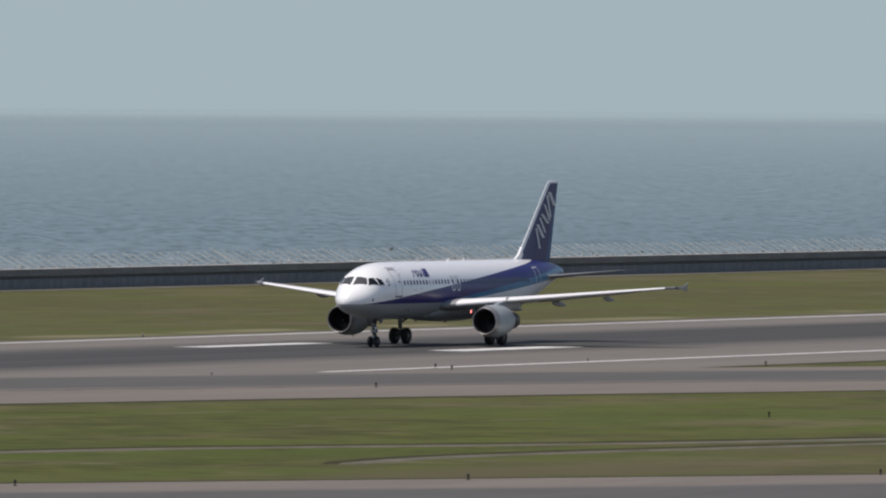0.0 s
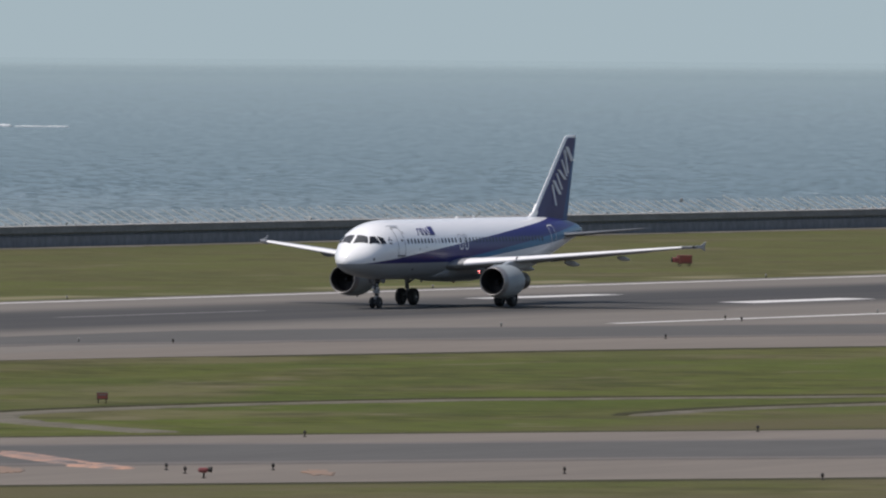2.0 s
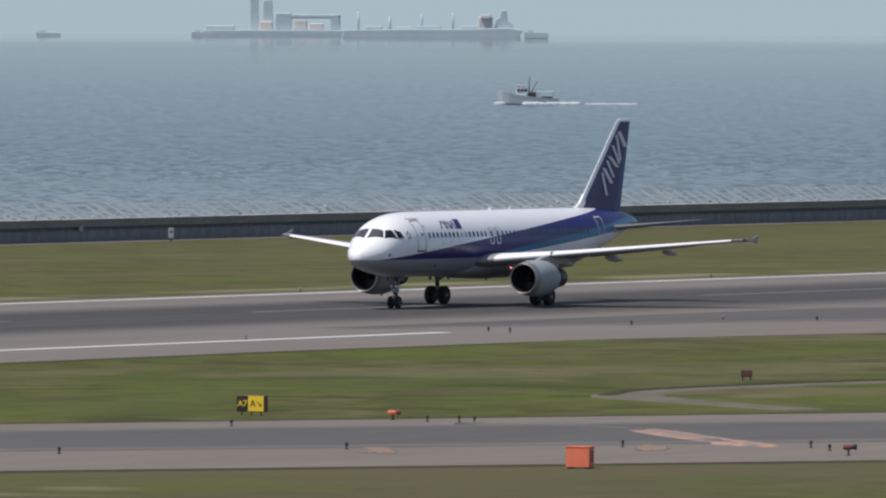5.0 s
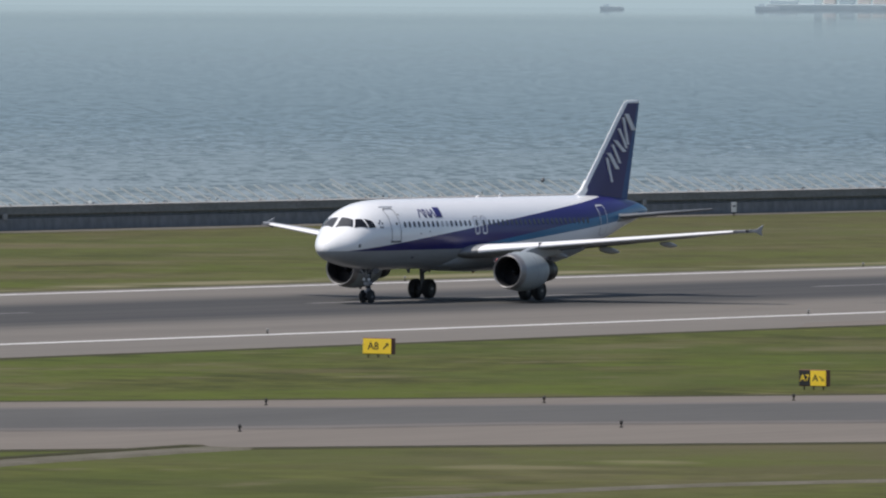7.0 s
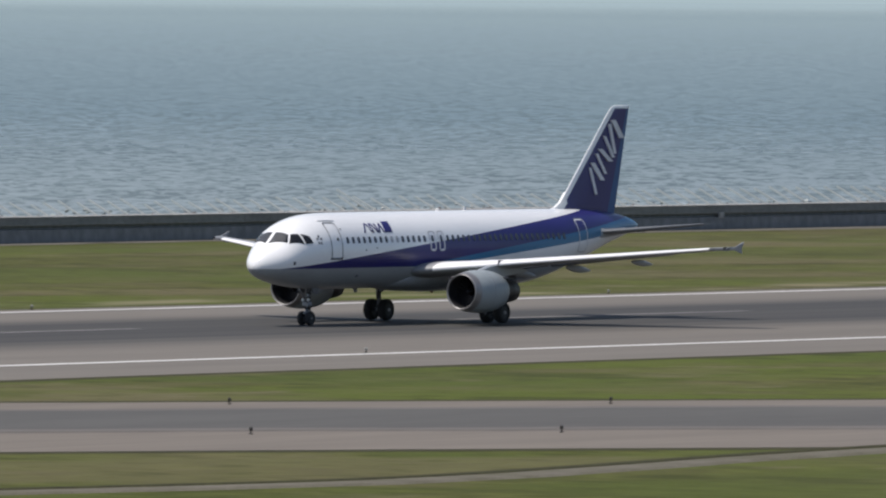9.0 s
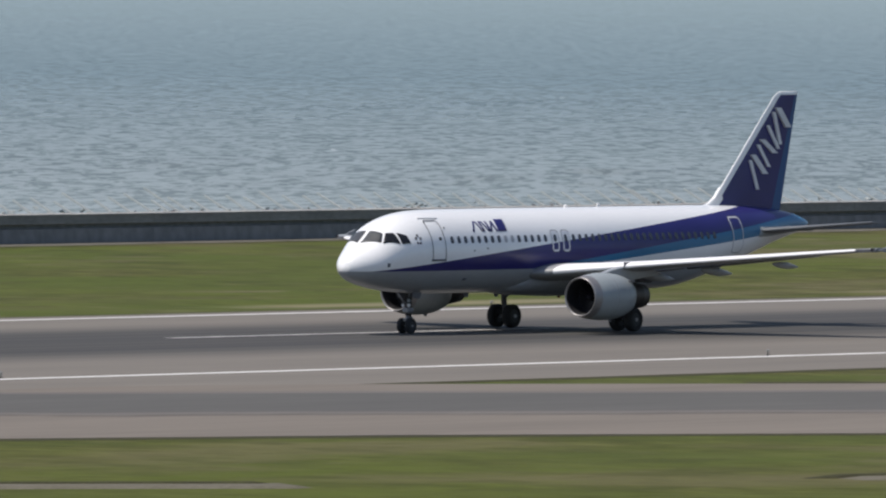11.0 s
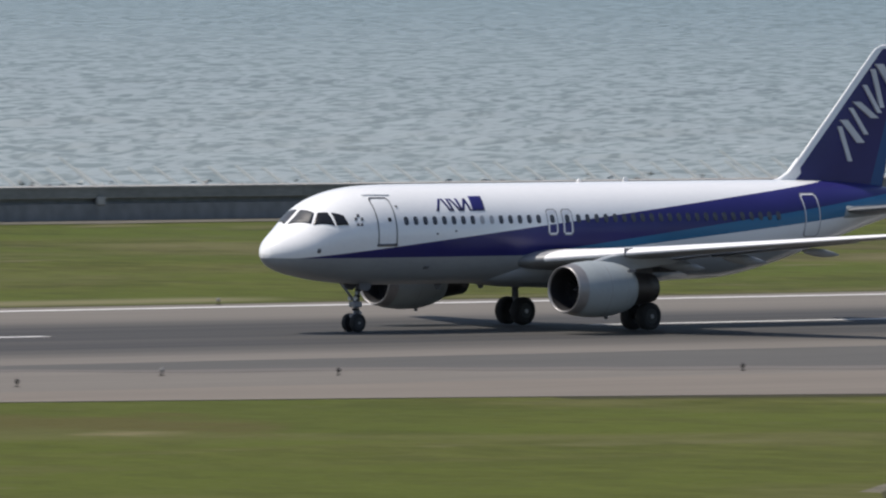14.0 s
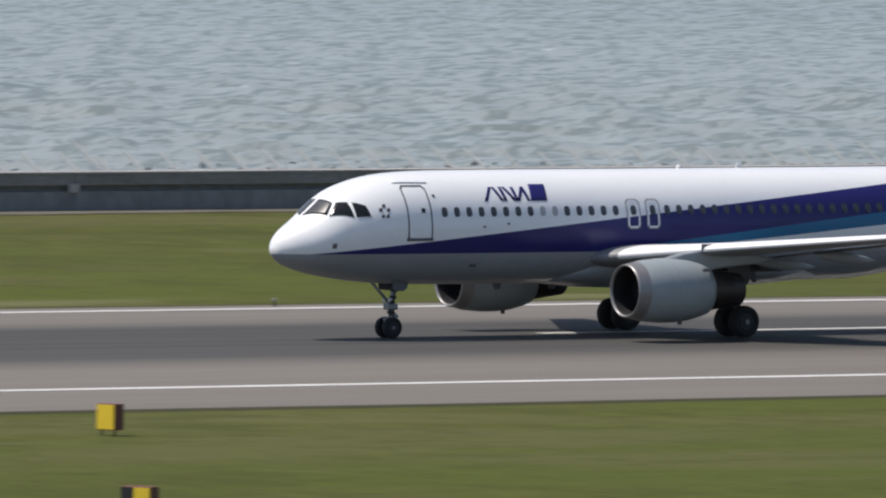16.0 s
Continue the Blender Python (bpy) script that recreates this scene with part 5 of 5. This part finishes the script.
        for a, b in ((-9.70, -9.34), (-9.34 + 0.10, -8.98), (-8.93, -8.83), (-8.78, -8.43), (-8.42, -8.33), (-8.28, -7.95), (-7.98, -7.83)):
            lo_x, hi_x = (a, b) if a < -9.3 or -8.9 < a < -8.8 or a == -8.28 else (b, a)
            part("title_bar", skin_patch([(lo_x, 4.97), (lo_x + 0.13, 4.97), (hi_x + 0.13, 5.47), (hi_x, 5.47)], side, 0.012, 3, 1), NAVY, body)
        for k in range(5):
            a = math.tau * k / 5 + 0.3
            cx, cz = -14.02 + 0.16 * math.cos(a), 4.63 + 0.2 * math.sin(a)
            part("emblem_dot", skin_patch([(cx - 0.065, cz - 0.06), (cx + 0.065, cz - 0.05), (cx + 0.07, cz + 0.07), (cx - 0.05, cz + 0.06)], side, 0.012, 1, 1), LINE, body)
        part("static_plate", skin_patch([(-16.05, 3.32), (-15.9, 3.32), (-15.9, 3.5), (-16.05, 3.5)], side, 0.012, 2, 2), LINE, body)
        for cx, cz in ((-9.9, 4.02), (-8.85, 4.12), (-11.9, 5.15)):
            part("probe", skin_patch([(cx, cz), (cx + 0.1, cz), (cx + 0.1, cz + 0.07), (cx, cz + 0.07)], side, 0.02, 1, 1), LINE, body)
        part("outflow_port", skin_patch([(-10.2, 2.6), (-9.9, 2.6), (-9.9, 2.72), (-10.2, 2.72)], side, 0.012, 2, 2), LINE, body)
    for x, h in ((2.5, 0.22),):
        part("antenna", prism([(x, 6.0), (x + 0.1, 6.03 + h), (x + 0.28, 6.03 + h), (x + 0.34, 6.0)], "y", -0.02, 0.02), CABIN, body, "white blade antenna")
    for x in (-8.2, -5.8):
        part("antenna", prism([(x, 1.96), (x + 0.15, 1.70), (x + 0.35, 1.70), (x + 0.42, 1.96)], "y", -0.025, 0.025), LINE, body)
    part("crown_beacon", spin([(6.04, 0.12), (6.12, 0.11), (6.18, 0.05), (6.19, 0.01)], "z", 12), SIGN_WHITE, body)
    # wing and body fairing
    fb = bmesh.new()
    rows = []
    for s, hw, lo, hi in ((-6.9, 0.35, 2.0, 2.3), (-5.9, 0.95, 1.88, 2.7), (-4.6, 1.50, 1.76, 3.15), (-1.5, 1.74, 1.66, 3.3), (1.5, 1.74, 1.68, 3.3), (3.4, 1.6, 1.78, 3.1), (5.6, 0.9, 1.95, 2.5)):
        rows.append([fb.verts.new((s, hw * math.sin(a), (lo + hi) / 2 - (hi - lo) / 2 * math.cos(a))) for a in [math.tau * k / 28 for k in range(28)]])
    for a, b in zip(rows, rows[1:]):
        for k in range(28):
            fb.faces.new((a[k], a[(k + 1) % 28], b[(k + 1) % 28], b[k]))
    fb.faces.new(rows[0]), fb.faces.new(rows[-1])
    bmesh.ops.recalc_face_normals(fb, faces=fb.faces)
    part("belly_fairing", fb, GREY, root, "grey belly fairing", smooth=True)


def airfoil(chord, thick, n=14):
    """x from 0 to chord, half thickness: upper and lower outline, closed."""
    up, low = [], []
    for k in range(n + 1):
        u = 0.5 - 0.5 * math.cos(math.pi * k / n)
        t = 5 * thick * (0.2969 * math.sqrt(u) - 0.126 * u - 0.3516 * u ** 2 + 0.2843 * u ** 3 - 0.1036 * u ** 4)
        up.append((u * chord, t * 1.1))
        low.append((u * chord, -t * 0.9))
    return up + low[-2:0:-1]


def loft(sections, mats, lead=0.0, flat=False, lead_from=0.0):
    """A lifting surface through sections (span, leading x, chord, thickness, height)."""
    bm = bmesh.new()
    rows = []
    for y, x, chord, thick, z in sections:
        pts = airfoil(chord, thick)
        rows.append([bm.verts.new((x + u, y, z + t) if not flat else (x + u, t, y)) for u, t in pts])
    n = len(rows[0])
    for a, b in zip(rows, rows[1:]):
        for k in range(n):
            f = bm.faces.new((a[k], a[(k + 1) % n], b[(k + 1) % n], b[k]))
            f.smooth = True
            if lead > 0 and (k < lead or k >= n - max(1, lead - 3)) and lead_from <= abs(a[0].co.y) < 15.9:
                f.material_index = 1
    bm.faces.new(rows[0]), bm.faces.new(rows[-1])
    bmesh.ops.recalc_face_normals(bm, faces=bm.faces)
    return bm


def make_wings(root):
    for side in (-1, 1):
        sec = [(1.2, -5.2, 7.0, 0.90, 2.84), (2.1, -4.80, 6.55, 0.82, 2.90), (2.7, -4.54, 6.25, 0.76, 2.96), (4.2, -3.90, 5.5, 0.62, 3.10), (6.4, -2.95, 4.45, 0.47, 3.30), (10.0, -0.92, 3.25, 0.36, 3.63),
               (14.0, 1.36, 2.25, 0.25, 4.00), (16.0, 2.48, 1.78, 0.19, 4.18), (16.88, 3.02, 1.50, 0.14, 4.26)]
        wing = part("wing", loft([(y * side, x, c, t, z) for y, x, c, t, z in sec], [WING, SLAT], 4, False, 2.6), [WING, SLAT], root, "swept pale grey wing with bright leading edge")
        tip = [(3.1, 4.18), (3.75, 4.34), (4.4, 4.54), (4.58, 4.58), (4.42, 4.34), (4.34, 4.2), (4.46, 3.96), (4.34, 3.96), (3.8, 4.12)]
        part("wingtip_fence", prism(tip, "y", side * 16.9 - 0.035, side * 16.9 + 0.035, 0.012), WING, wing, "grey arrow-shaped wingtip fence")
        part("tip_light", rod((2.85, side * 16.7, 4.25), (3.2, side * 16.86, 4.26), 0.06, 0.05, 8), GLASS, wing)
        part("tip_panel", prism([(2.46, 16.03), (2.98, 16.87), (3.35, 16.87), (2.85, 16.03)] if side > 0 else [(2.46, -16.03), (2.98, -16.87), (3.35, -16.87), (2.85, -16.03)], "z", 4.12, 4.27, 0.02), LINE, wing, "dark wingtip panel")
        # flaps a little lowered, in two lengths, and the fairings of their tracks
        for a, b, xa, xb, c, za, zb in ((2.3, 6.3, 1.55, 1.45, 1.05, 2.74, 3.14), (6.5, 13.2, 1.40, 2.85, 0.75, 3.14, 3.84)):
            part("flap", loft([(side * a, xa, c, 0.13, za), (side * b, xb, c * 0.75, 0.09, zb)], [WING]), WING, wing, "grey trailing-edge flap")
        for y, x, z, s in ((4.6, 0.1, 2.78, 0.85), (7.9, 0.7, 3.10, 0.78), (11.4, 1.85, 3.46, 0.66)):
            fp = spin([(0, 0.02), (0.35, 0.12), (1.1, 0.20), (1.9, 0.21), (2.7, 0.13), (3.3, 0.02)], "x", 14)
            bmesh.ops.scale(fp, vec=(s, s * 0.75, s * 1.25), verts=fp.verts)
            bmesh.ops.rotate(fp, verts=fp.verts, cent=(0, 0, 0), matrix=Matrix.Rotation(radians(5), 3, "Y"))
            ob = part("track_fairing", fp, WING, wing, "grey flap track fairing")
            ob.matrix_basis = pose(x, side * y, z)
        for y in (6.05,):
            x = -2.95 + (y - 6.4) * 0.425
            wide = 0.012 if y < 7 else 0.004
            z = 3.30 + (y - 6.4) * 0.091
            part("slat_gap", box((x - 0.03, side * y - wide, z - 0.11), (x + 0.5, side * y + wide, z + 0.22)), LINE, wing)
        # tailplane
        stab = part("tailplane", loft([(side * 0.5, 13.6, 4.3, 0.34, 4.66), (side * 1.1, 14.0, 3.95, 0.32, 4.72), (side * 6.25, 17.1, 1.5, 0.12, 5.24)], [STAB]), STAB, root, "grey tailplane")
        part("elevator_seam", box((16.9, side * 2.0 - 0.01, 4.72), (17.9, side * 2.0 + 0.01, 4.86)), LINE, stab)
        part("tail_scuff", skin_patch([(14.0, 4.45), (17.6, 4.62), (17.6, 4.98), (14.2, 4.95)], side, 0.006, 3, 8), NACELLE, stab, "bare metal plate round the tailplane root")


def make_fin(root):
    def lead(z):
        return 11.92 + (z - 6.07) * 0.968

    def trail(z):
        return 17.76 + (z - 5.6) * 0.236

    zs = [5.3, 5.75, 6.2, 7.0, 8.0, 9.0, 10.0, 11.0, 11.5, 11.66, 11.74]
    sec = []
    for z in zs:
        a = lead(z) + (0.12 if z > 11.6 else 0) + (0.15 if z > 11.7 else 0)
        sec.append((z, a, trail(z) - a, (0.30 - 0.028 * (z - 5.3)) * (0.55 if z > 11.7 else 1), 0))
    bm = loft(sec, [NAVY], 0, True)
    for co, no in (((12.36, 0, 6.07), (-1, 0, 0.968)), ((17.76 - 0.80, 0, 5.6), (1, 0, -0.334)), ((0, 0, 11.56), (0, 0, 1))):
        bmesh.ops.bisect_plane(bm, geom=list(bm.verts) + list(bm.edges) + list(bm.faces), plane_co=co, plane_no=Vector(no).normalized())
    for f in bm.faces:
        c = f.calc_center_median()
        f.material_index = 1 if c.z > 11.56 or c.x < 12.36 + (c.z - 6.07) * 0.968 else (2 if c.x > 16.96 + (c.z - 5.6) * 0.334 else 0)
    fin = part("tail_fin", bm, [NAVY, WHITE, FIN_BLUE], root, "deep blue tail fin with white leading edge")
    part("fin_fillet", prism([(10.8, 5.98), (11.6, 6.10), (12.15, 6.38), (12.75, 6.98), (12.95, 6.0)], "y", -0.10, 0.10, 0.04), WHITE, fin, "white fillet at the fin root")
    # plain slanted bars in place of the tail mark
    for side in (-1, 1):
        for (xa, za), (xb, zb), w in (((15.07, 8.28), (15.7, 6.8), 0.12), ((15.3, 8.56), (16.34, 7.58), 0.22), ((15.73, 9.06), (16.66, 7.93), 0.12), ((16.06, 9.32), (17.16, 8.62), 0.23), ((16.53, 10.03), (17.44, 8.84), 0.12), ((17.04, 10.7), (17.59, 9.06), 0.12), ((17.39, 10.92), (18.27, 9.92), 0.23)):
            bm = bmesh.new()
            for y in (side * 0.03, side * 0.168):
                bm.faces.new([bm.verts.new((x, y, z)) for x, z in ((xa - w, za), (xa + w, za), (xb + w, zb), (xb - w, zb))])
            bm.verts.ensure_lookup_table()
            for k in range(4):
                bm.faces.new((bm.verts[k], bm.verts[(k + 1) % 4], bm.verts[4 + (k + 1) % 4], bm.verts[4 + k]))
            bmesh.ops.recalc_face_normals(bm, faces=bm.faces)
            part("tail_bar", bm, SHADE_WHITE, fin, "white slanted bar")
    part("tail_nozzle", spin([(19.55, 0.30), (20.05, 0.16), (20.1, 0.10)], "x", 16), HOT, root, "dark auxiliary exhaust").matrix_basis = pose(0, 0, 4.98)


def make_engine(root, side):
    eng = part("engine", spin([(-6.22, 1.048), (-6.0, 1.10), (-5.3, 1.165), (-4.6, 1.16), (-4.05, 1.10), (-3.6, 1.0), (-3.28, 0.90), (-3.30, 0.83), (-3.9, 0.87)], "x", 48, None, False), NACELLE, root, "light grey engine nacelle", smooth=True)
    eng.matrix_basis = pose(0.42, side * 5.75, 1.82)
    part("inlet_lip", spin([(-6.20, 1.054), (-6.42, 1.006), (-6.60, 0.975), (-6.70, 0.945), (-6.70, 0.92), (-6.66, 0.89), (-6.60, 0.872)], "x", 48, None, False), LIP, eng, "polished metal inlet lip", smooth=True)
    part("inlet_duct", spin([(-6.61, 0.872), (-6.35, 0.842), (-5.9, 0.855), (-5.5, 0.86), (-5.48, 0.02)], "x", 40, None, False), DARK, eng, "dark inlet duct")
    blade = bmesh.new()
    q = [blade.verts.new(p) for p in ((0, -0.05, 0.2), (0.12, 0.05, 0.2), (0.16, 0.11, 0.85), (0, -0.09, 0.85))]
    blade.faces.new(q)
    first = None
    for k in range(24):
        m = pose(-5.7, 0, 0, k * 15, 0, 0)
        if first is None:
            first = part("fan_blade", blade, FAN, eng)
            first.matrix_basis = m
        else:
            again("fan_blade", first, eng, m)
    part("spinner", spin([(-6.15, 0.01), (-6.0, 0.10), (-5.72, 0.22)], "x", 20), FAN, eng, "dark spinner", smooth=True)
    part("core_cowl", spin([(-3.6, 0.82), (-3.1, 0.76), (-2.4, 0.66), (-1.75, 0.58), (-1.76, 0.54), (-2.3, 0.52)], "x", 32, None, False), HOT, eng, "burnt metal core nozzle", smooth=True)
    part("exhaust_plug", spin([(-2.3, 0.26), (-1.8, 0.20), (-1.5, 0.04)], "x", 20), HOT, eng, "exhaust plug", smooth=True)
    part("cowl_seam", spin([(-5.01, 1.166), (-5.0, 1.169), (-4.99, 1.166)], "x", 48), WING, eng)
    part("cowl_seam", spin([(-4.06, 1.099), (-4.05, 1.103), (-4.04, 1.097)], "x", 48), WING, eng)
    part("pylon", prism([(-5.2, 1.1), (-4.2, 1.34), (-2.9, 1.50), (-1.2, 1.30), (-0.2, 1.10), (-1.0, 0.92), (-2.4, 0.80), (-3.2, 0.7)], "y", -0.17, 0.17, 0.05), GREY, eng, "grey engine pylon")
    part("strake", prism([(-5.4, 0.85), (-4.6, 1.15), (-4.3, 1.15), (-4.5, 0.8)], "y", -0.82 if side > 0 else 0.80, -0.80 if side > 0 else 0.82), NACELLE, eng)
    part("drain_mast", box((-4.35, -0.04, -1.25), (-4.2, 0.04, -1.12), 0.01), LINE, eng)
    for z in (0.75,):
        part("cowl_plate", box((-3.9, -0.95 if side < 0 else 0.85, z - 0.06), (-3.5, -0.85 if side < 0 else 0.95, z + 0.06), 0.02), LINE, eng)


def make_wheel(parent, radius, width, y, z, x, out):
    """A tyre with a hub, an object that turns about its axle."""
    w, r = width / 2, radius
    tyre = part("wheel", spin([(-w * 0.75, r * 0.55), (-w, r * 0.68), (-w * 0.96, r * 0.86), (-w * 0.72, r * 0.97), (-w * 0.3, r), (w * 0.3, r), (w * 0.72, r * 0.97), (w * 0.96, r * 0.86), (w, r * 0.68), (w * 0.75, r * 0.55)], "y", 36), TYRE, parent, "black rubber tyre", smooth=True)
    part("rim", spin([(-w * 0.8, r * 0.56), (-w * 0.86, r * 0.5), (-w * 0.55, r * 0.42), (-w * 0.5, r * 0.2), (-w * 0.75, r * 0.16), (-w * 0.78, 0.01)], "y", 24), HUB, tyre, "metal rim")
    part("rim", spin([(w * 0.8, r * 0.56), (w * 0.86, r * 0.5), (w * 0.55, r * 0.42), (w * 0.5, r * 0.2), (w * 0.75, r * 0.16), (w * 0.78, 0.01)], "y", 24), HUB, tyre, "metal rim")
    for k in range(6):
        part("vent_hole", rod((r * 0.33 * math.cos(k * math.tau / 6), -w * 0.60, r * 0.33 * math.sin(k * math.tau / 6)), (r * 0.33 * math.cos(k * math.tau / 6), w * 0.60, r * 0.33 * math.sin(k * math.tau / 6)), r * 0.06, None, 8), DARK, tyre)
    centre = Vector((x, y, z))
    tyre.matrix_basis = Matrix.Translation(centre)
    return tyre, radius, centre


def make_gear(root):
    wheels = []
    bm = bmesh.new()
    add_rod(bm, (-12.35, 0, 2.3), (-12.6, 0, 0.9), 0.10, 0.095)
    add_rod(bm, (-12.6, 0, 0.95), (-12.68, 0, 0.40), 0.065, 0.06)
    add_rod(bm, (-12.68, -0.38, 0.38), (-12.68, 0.38, 0.38), 0.055)
    nose = part("nose_leg", bm, STRUT, root, "steel nose landing gear leg")
    part("drag_brace", rod((-12.52, 0, 1.15), (-13.5, 0, 2.1), 0.055), STRUT, nose)
    part("torque_link", prism([(-12.55, 1.05), (-12.25, 0.78), (-12.62, 0.45), (-12.5, 0.75)], "y", -0.05, 0.05), STRUT, nose)
    part("steering_unit", box((-12.80, -0.2, 1.02), (-12.38, 0.2, 1.25), 0.05), STRUT, nose)
    part("upper_stay", rod((-12.45, 0.0, 1.75), (-11.7, 0.0, 2.05), 0.05), STRUT, nose)
    part("tow_fitting", box((-12.86, -0.09, 0.60), (-12.62, 0.09, 0.74), 0.02), STRUT, nose)
    part("lamp_bracket", box((-12.74, -0.30, 1.30), (-12.62, 0.30, 1.36), 0.01), METAL, nose)
    for h in (0.92, 1.48, 1.72):
        part("leg_collar", rod((-12.6 + 0.178 * (h - 0.9), 0, h - 0.04), (-12.59 + 0.178 * (h - 0.9), 0, h + 0.04), 0.135, None, 12), METAL, nose, "dark clamp on the leg")
    for sy in (-1, 1):
        part("taxi_lamp", rod((-12.78, sy * 0.17, 1.38), (-12.68, sy * 0.17, 1.38), 0.09, 0.08, 12), SIGN_WHITE, nose, "round taxi lamp")
        part("hose", rod((-12.48, sy * 0.09, 2.0), (-12.55, sy * 0.16, 0.6), 0.018, None, 6), METAL, nose)
        part("bay_door", prism([(-12.85, 2.05), (-12.78, 1.74), (-12.35, 1.70), (-12.2, 1.80), (-12.12, 2.02)], "y", sy * 0.46 - 0.02, sy * 0.46 + 0.02, 0.008), LINE, nose, "dark grey gear bay door")
        wheels.append(make_wheel(root, 0.385, 0.23, sy * 0.25, 0.385, -12.68, sy))
    for side in (-1, 1):
        y = side * 3.795
        bm = bmesh.new()
        add_rod(bm, (0.05, y + side * 0.15, 2.75), (0, y, 1.15), 0.15, 0.14, 14)
        add_rod(bm, (0, y, 1.2), (0, y, 0.52), 0.10, 0.10, 14)
        add_rod(bm, (0, y - 0.72, 0.58), (0, y + 0.72, 0.58), 0.09, None, 12)
        leg = part("main_leg", bm, STRUT, root, "steel main landing gear leg")
        part("side_stay", rod((0, y, 1.5), (0, y - side * 1.5, 2.4), 0.07), STRUT, leg)
        part("torque_link", prism([(0.1, 1.2), (0.42, 0.85), (0.1, 0.6), (0.22, 0.86)], "y", y - 0.06, y + 0.06), STRUT, leg)
        # leg door darkened to read as the shaded open bay
        part("leg_door", prism([(-0.72, 2.82), (-0.66, 2.05), (-0.45, 1.92), (0.22, 1.92), (0.32, 2.1), (0.34, 2.82)], "y", y + side * 0.34 - 0.02, y + side * 0.34 + 0.02, 0.008), SHADED_GREY, leg, "dark grey leg door")
        # solid dark block put in for the shaded hollow of the wheel bay
        part("bay_shade_box", box((-0.75, min(y - side * 1.3, y + side * 0.25), 2.42), (0.85, max(y - side * 1.3, y + side * 0.25), 2.66), 0.03), DARK, leg, "dark block standing for the shaded wheel bay")
        part("bay_door_edge", prism([(0.75, 2.15), (0.98, 1.72), (1.12, 1.72), (1.0, 2.2)], "y", side * 2.0 - 0.03, side * 2.0 + 0.03, 0.01), SHADED_GREY, leg, "lowered edge of the bay door")
        part("bay_door_edge", prism([(1.75, 2.3), (1.95, 1.92), (2.1, 1.92), (2.05, 2.3)], "y", side * 2.0 - 0.03, side * 2.0 + 0.03, 0.01), SHADED_GREY, leg, "lowered edge of the bay door")
        part("actuator", rod((0.45, y - side * 0.5, 2.62), (1.5, y - side * 0.5, 2.58), 0.10, 0.07, 10), SHADED_GREY, leg)
        # panel added to darken the wing's shaded underside
        part("bay_shade_panel", box((0.36, min(y - side * 1.6, y + side * 0.2), 2.38), (1.9, max(y - side * 1.6, y + side * 0.2), 2.64), 0.05), SHADED_GREY, leg, "dark panel painting the shade under the wheel bay")
        part("retraction_jack", rod((0.35, y - side * 0.2, 2.5), (0.12, y, 1.55), 0.06), STRUT, leg)
        part("brake_hose", rod((0.14, y, 2.3), (0.16, y, 0.7), 0.022, None, 6), METAL, leg)
        for sy in (-1, 1):
            wheels.append(make_wheel(root, 0.585, 0.47, y + sy * 0.465, 0.585, 0.0, sy))
    return wheels


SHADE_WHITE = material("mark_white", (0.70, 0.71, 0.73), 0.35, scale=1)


def make_airplane():
    root = tagged(new("airplane"), "white and deep blue twin-engined airliner rolling on the runway", "airplane")
    make_fuselage(root)
    make_wings(root)
    make_fin(root)
    for side in (-1, 1):
        make_engine(root, side)
    wheels = make_gear(root)
    part("belly_beacon", spin([(1.70, 0.10), (1.63, 0.09), (1.58, 0.05), (1.57, 0.01)], "z", 14), RED, root, "dark red anti-collision beacon").matrix_basis = pose(-0.5, 0, 0)
    # barrel is an addition, deep enough to hide the lens as the aircraft nears
    lamp = part("wing_root_light", spin([(0.05, 0.04), (0.0, 0.125), (-0.41, 0.13), (-0.41, 0.12), (-0.01, 0.115), (0.0, 0.02)], "x", 20, None, False), LINE, root, "landing lamp in a short barrel under the wing root", smooth=False)
    lamp.matrix_basis = pose(-3.70, -3.62, 2.46)
    part("lamp_lens", spin([(-0.03, 0.113), (-0.05, 0.01)], "x", 20, None, False), BEACON, lamp, "pinkish glowing lens")
    return root, wheels


# ---- build ----
make_ground()
make_runway()
make_drains()
make_sea()
make_wall()
make_fence()
make_lights()
make_signs()
make_boxes()
make_pole()
make_far()
BOAT = make_boat()
PLANE, WHEELS = make_airplane()


def motions():
    walk(PLANE, [(t, pose(x, AXIS_Y, 0)) for t, x in PLANE_ROWS])
    # wheels roll with the ground, at most a little under a quarter turn a frame
    times = [i / FPS for i in range(0, 16 * FPS + 1)]
    places = np.interp(times, [t for t, _ in PLANE_ROWS], [x for _, x in PLANE_ROWS])
    for wheel, radius, centre in WHEELS:
        turn, rows = 0.0, []
        for i, t in enumerate(times):
            if i:
                turn -= min(math.degrees((places[i - 1] - places[i]) / radius), 80.0)
            rows.append((t, Matrix.Translation(centre) @ pose(0, 0, 0, 0, turn, 0)))
        walk(wheel, rows)
    rows = []
    for t in (0, 4, 8, 12, 16):
        az = 62.40 - 0.0985 * t
        x, y = far_at(az, 3010.0)
        rows.append((t, pose(x, y, sea_height(3010.0), 0, 0, -62)))
    walk(BOAT, rows)


motions()
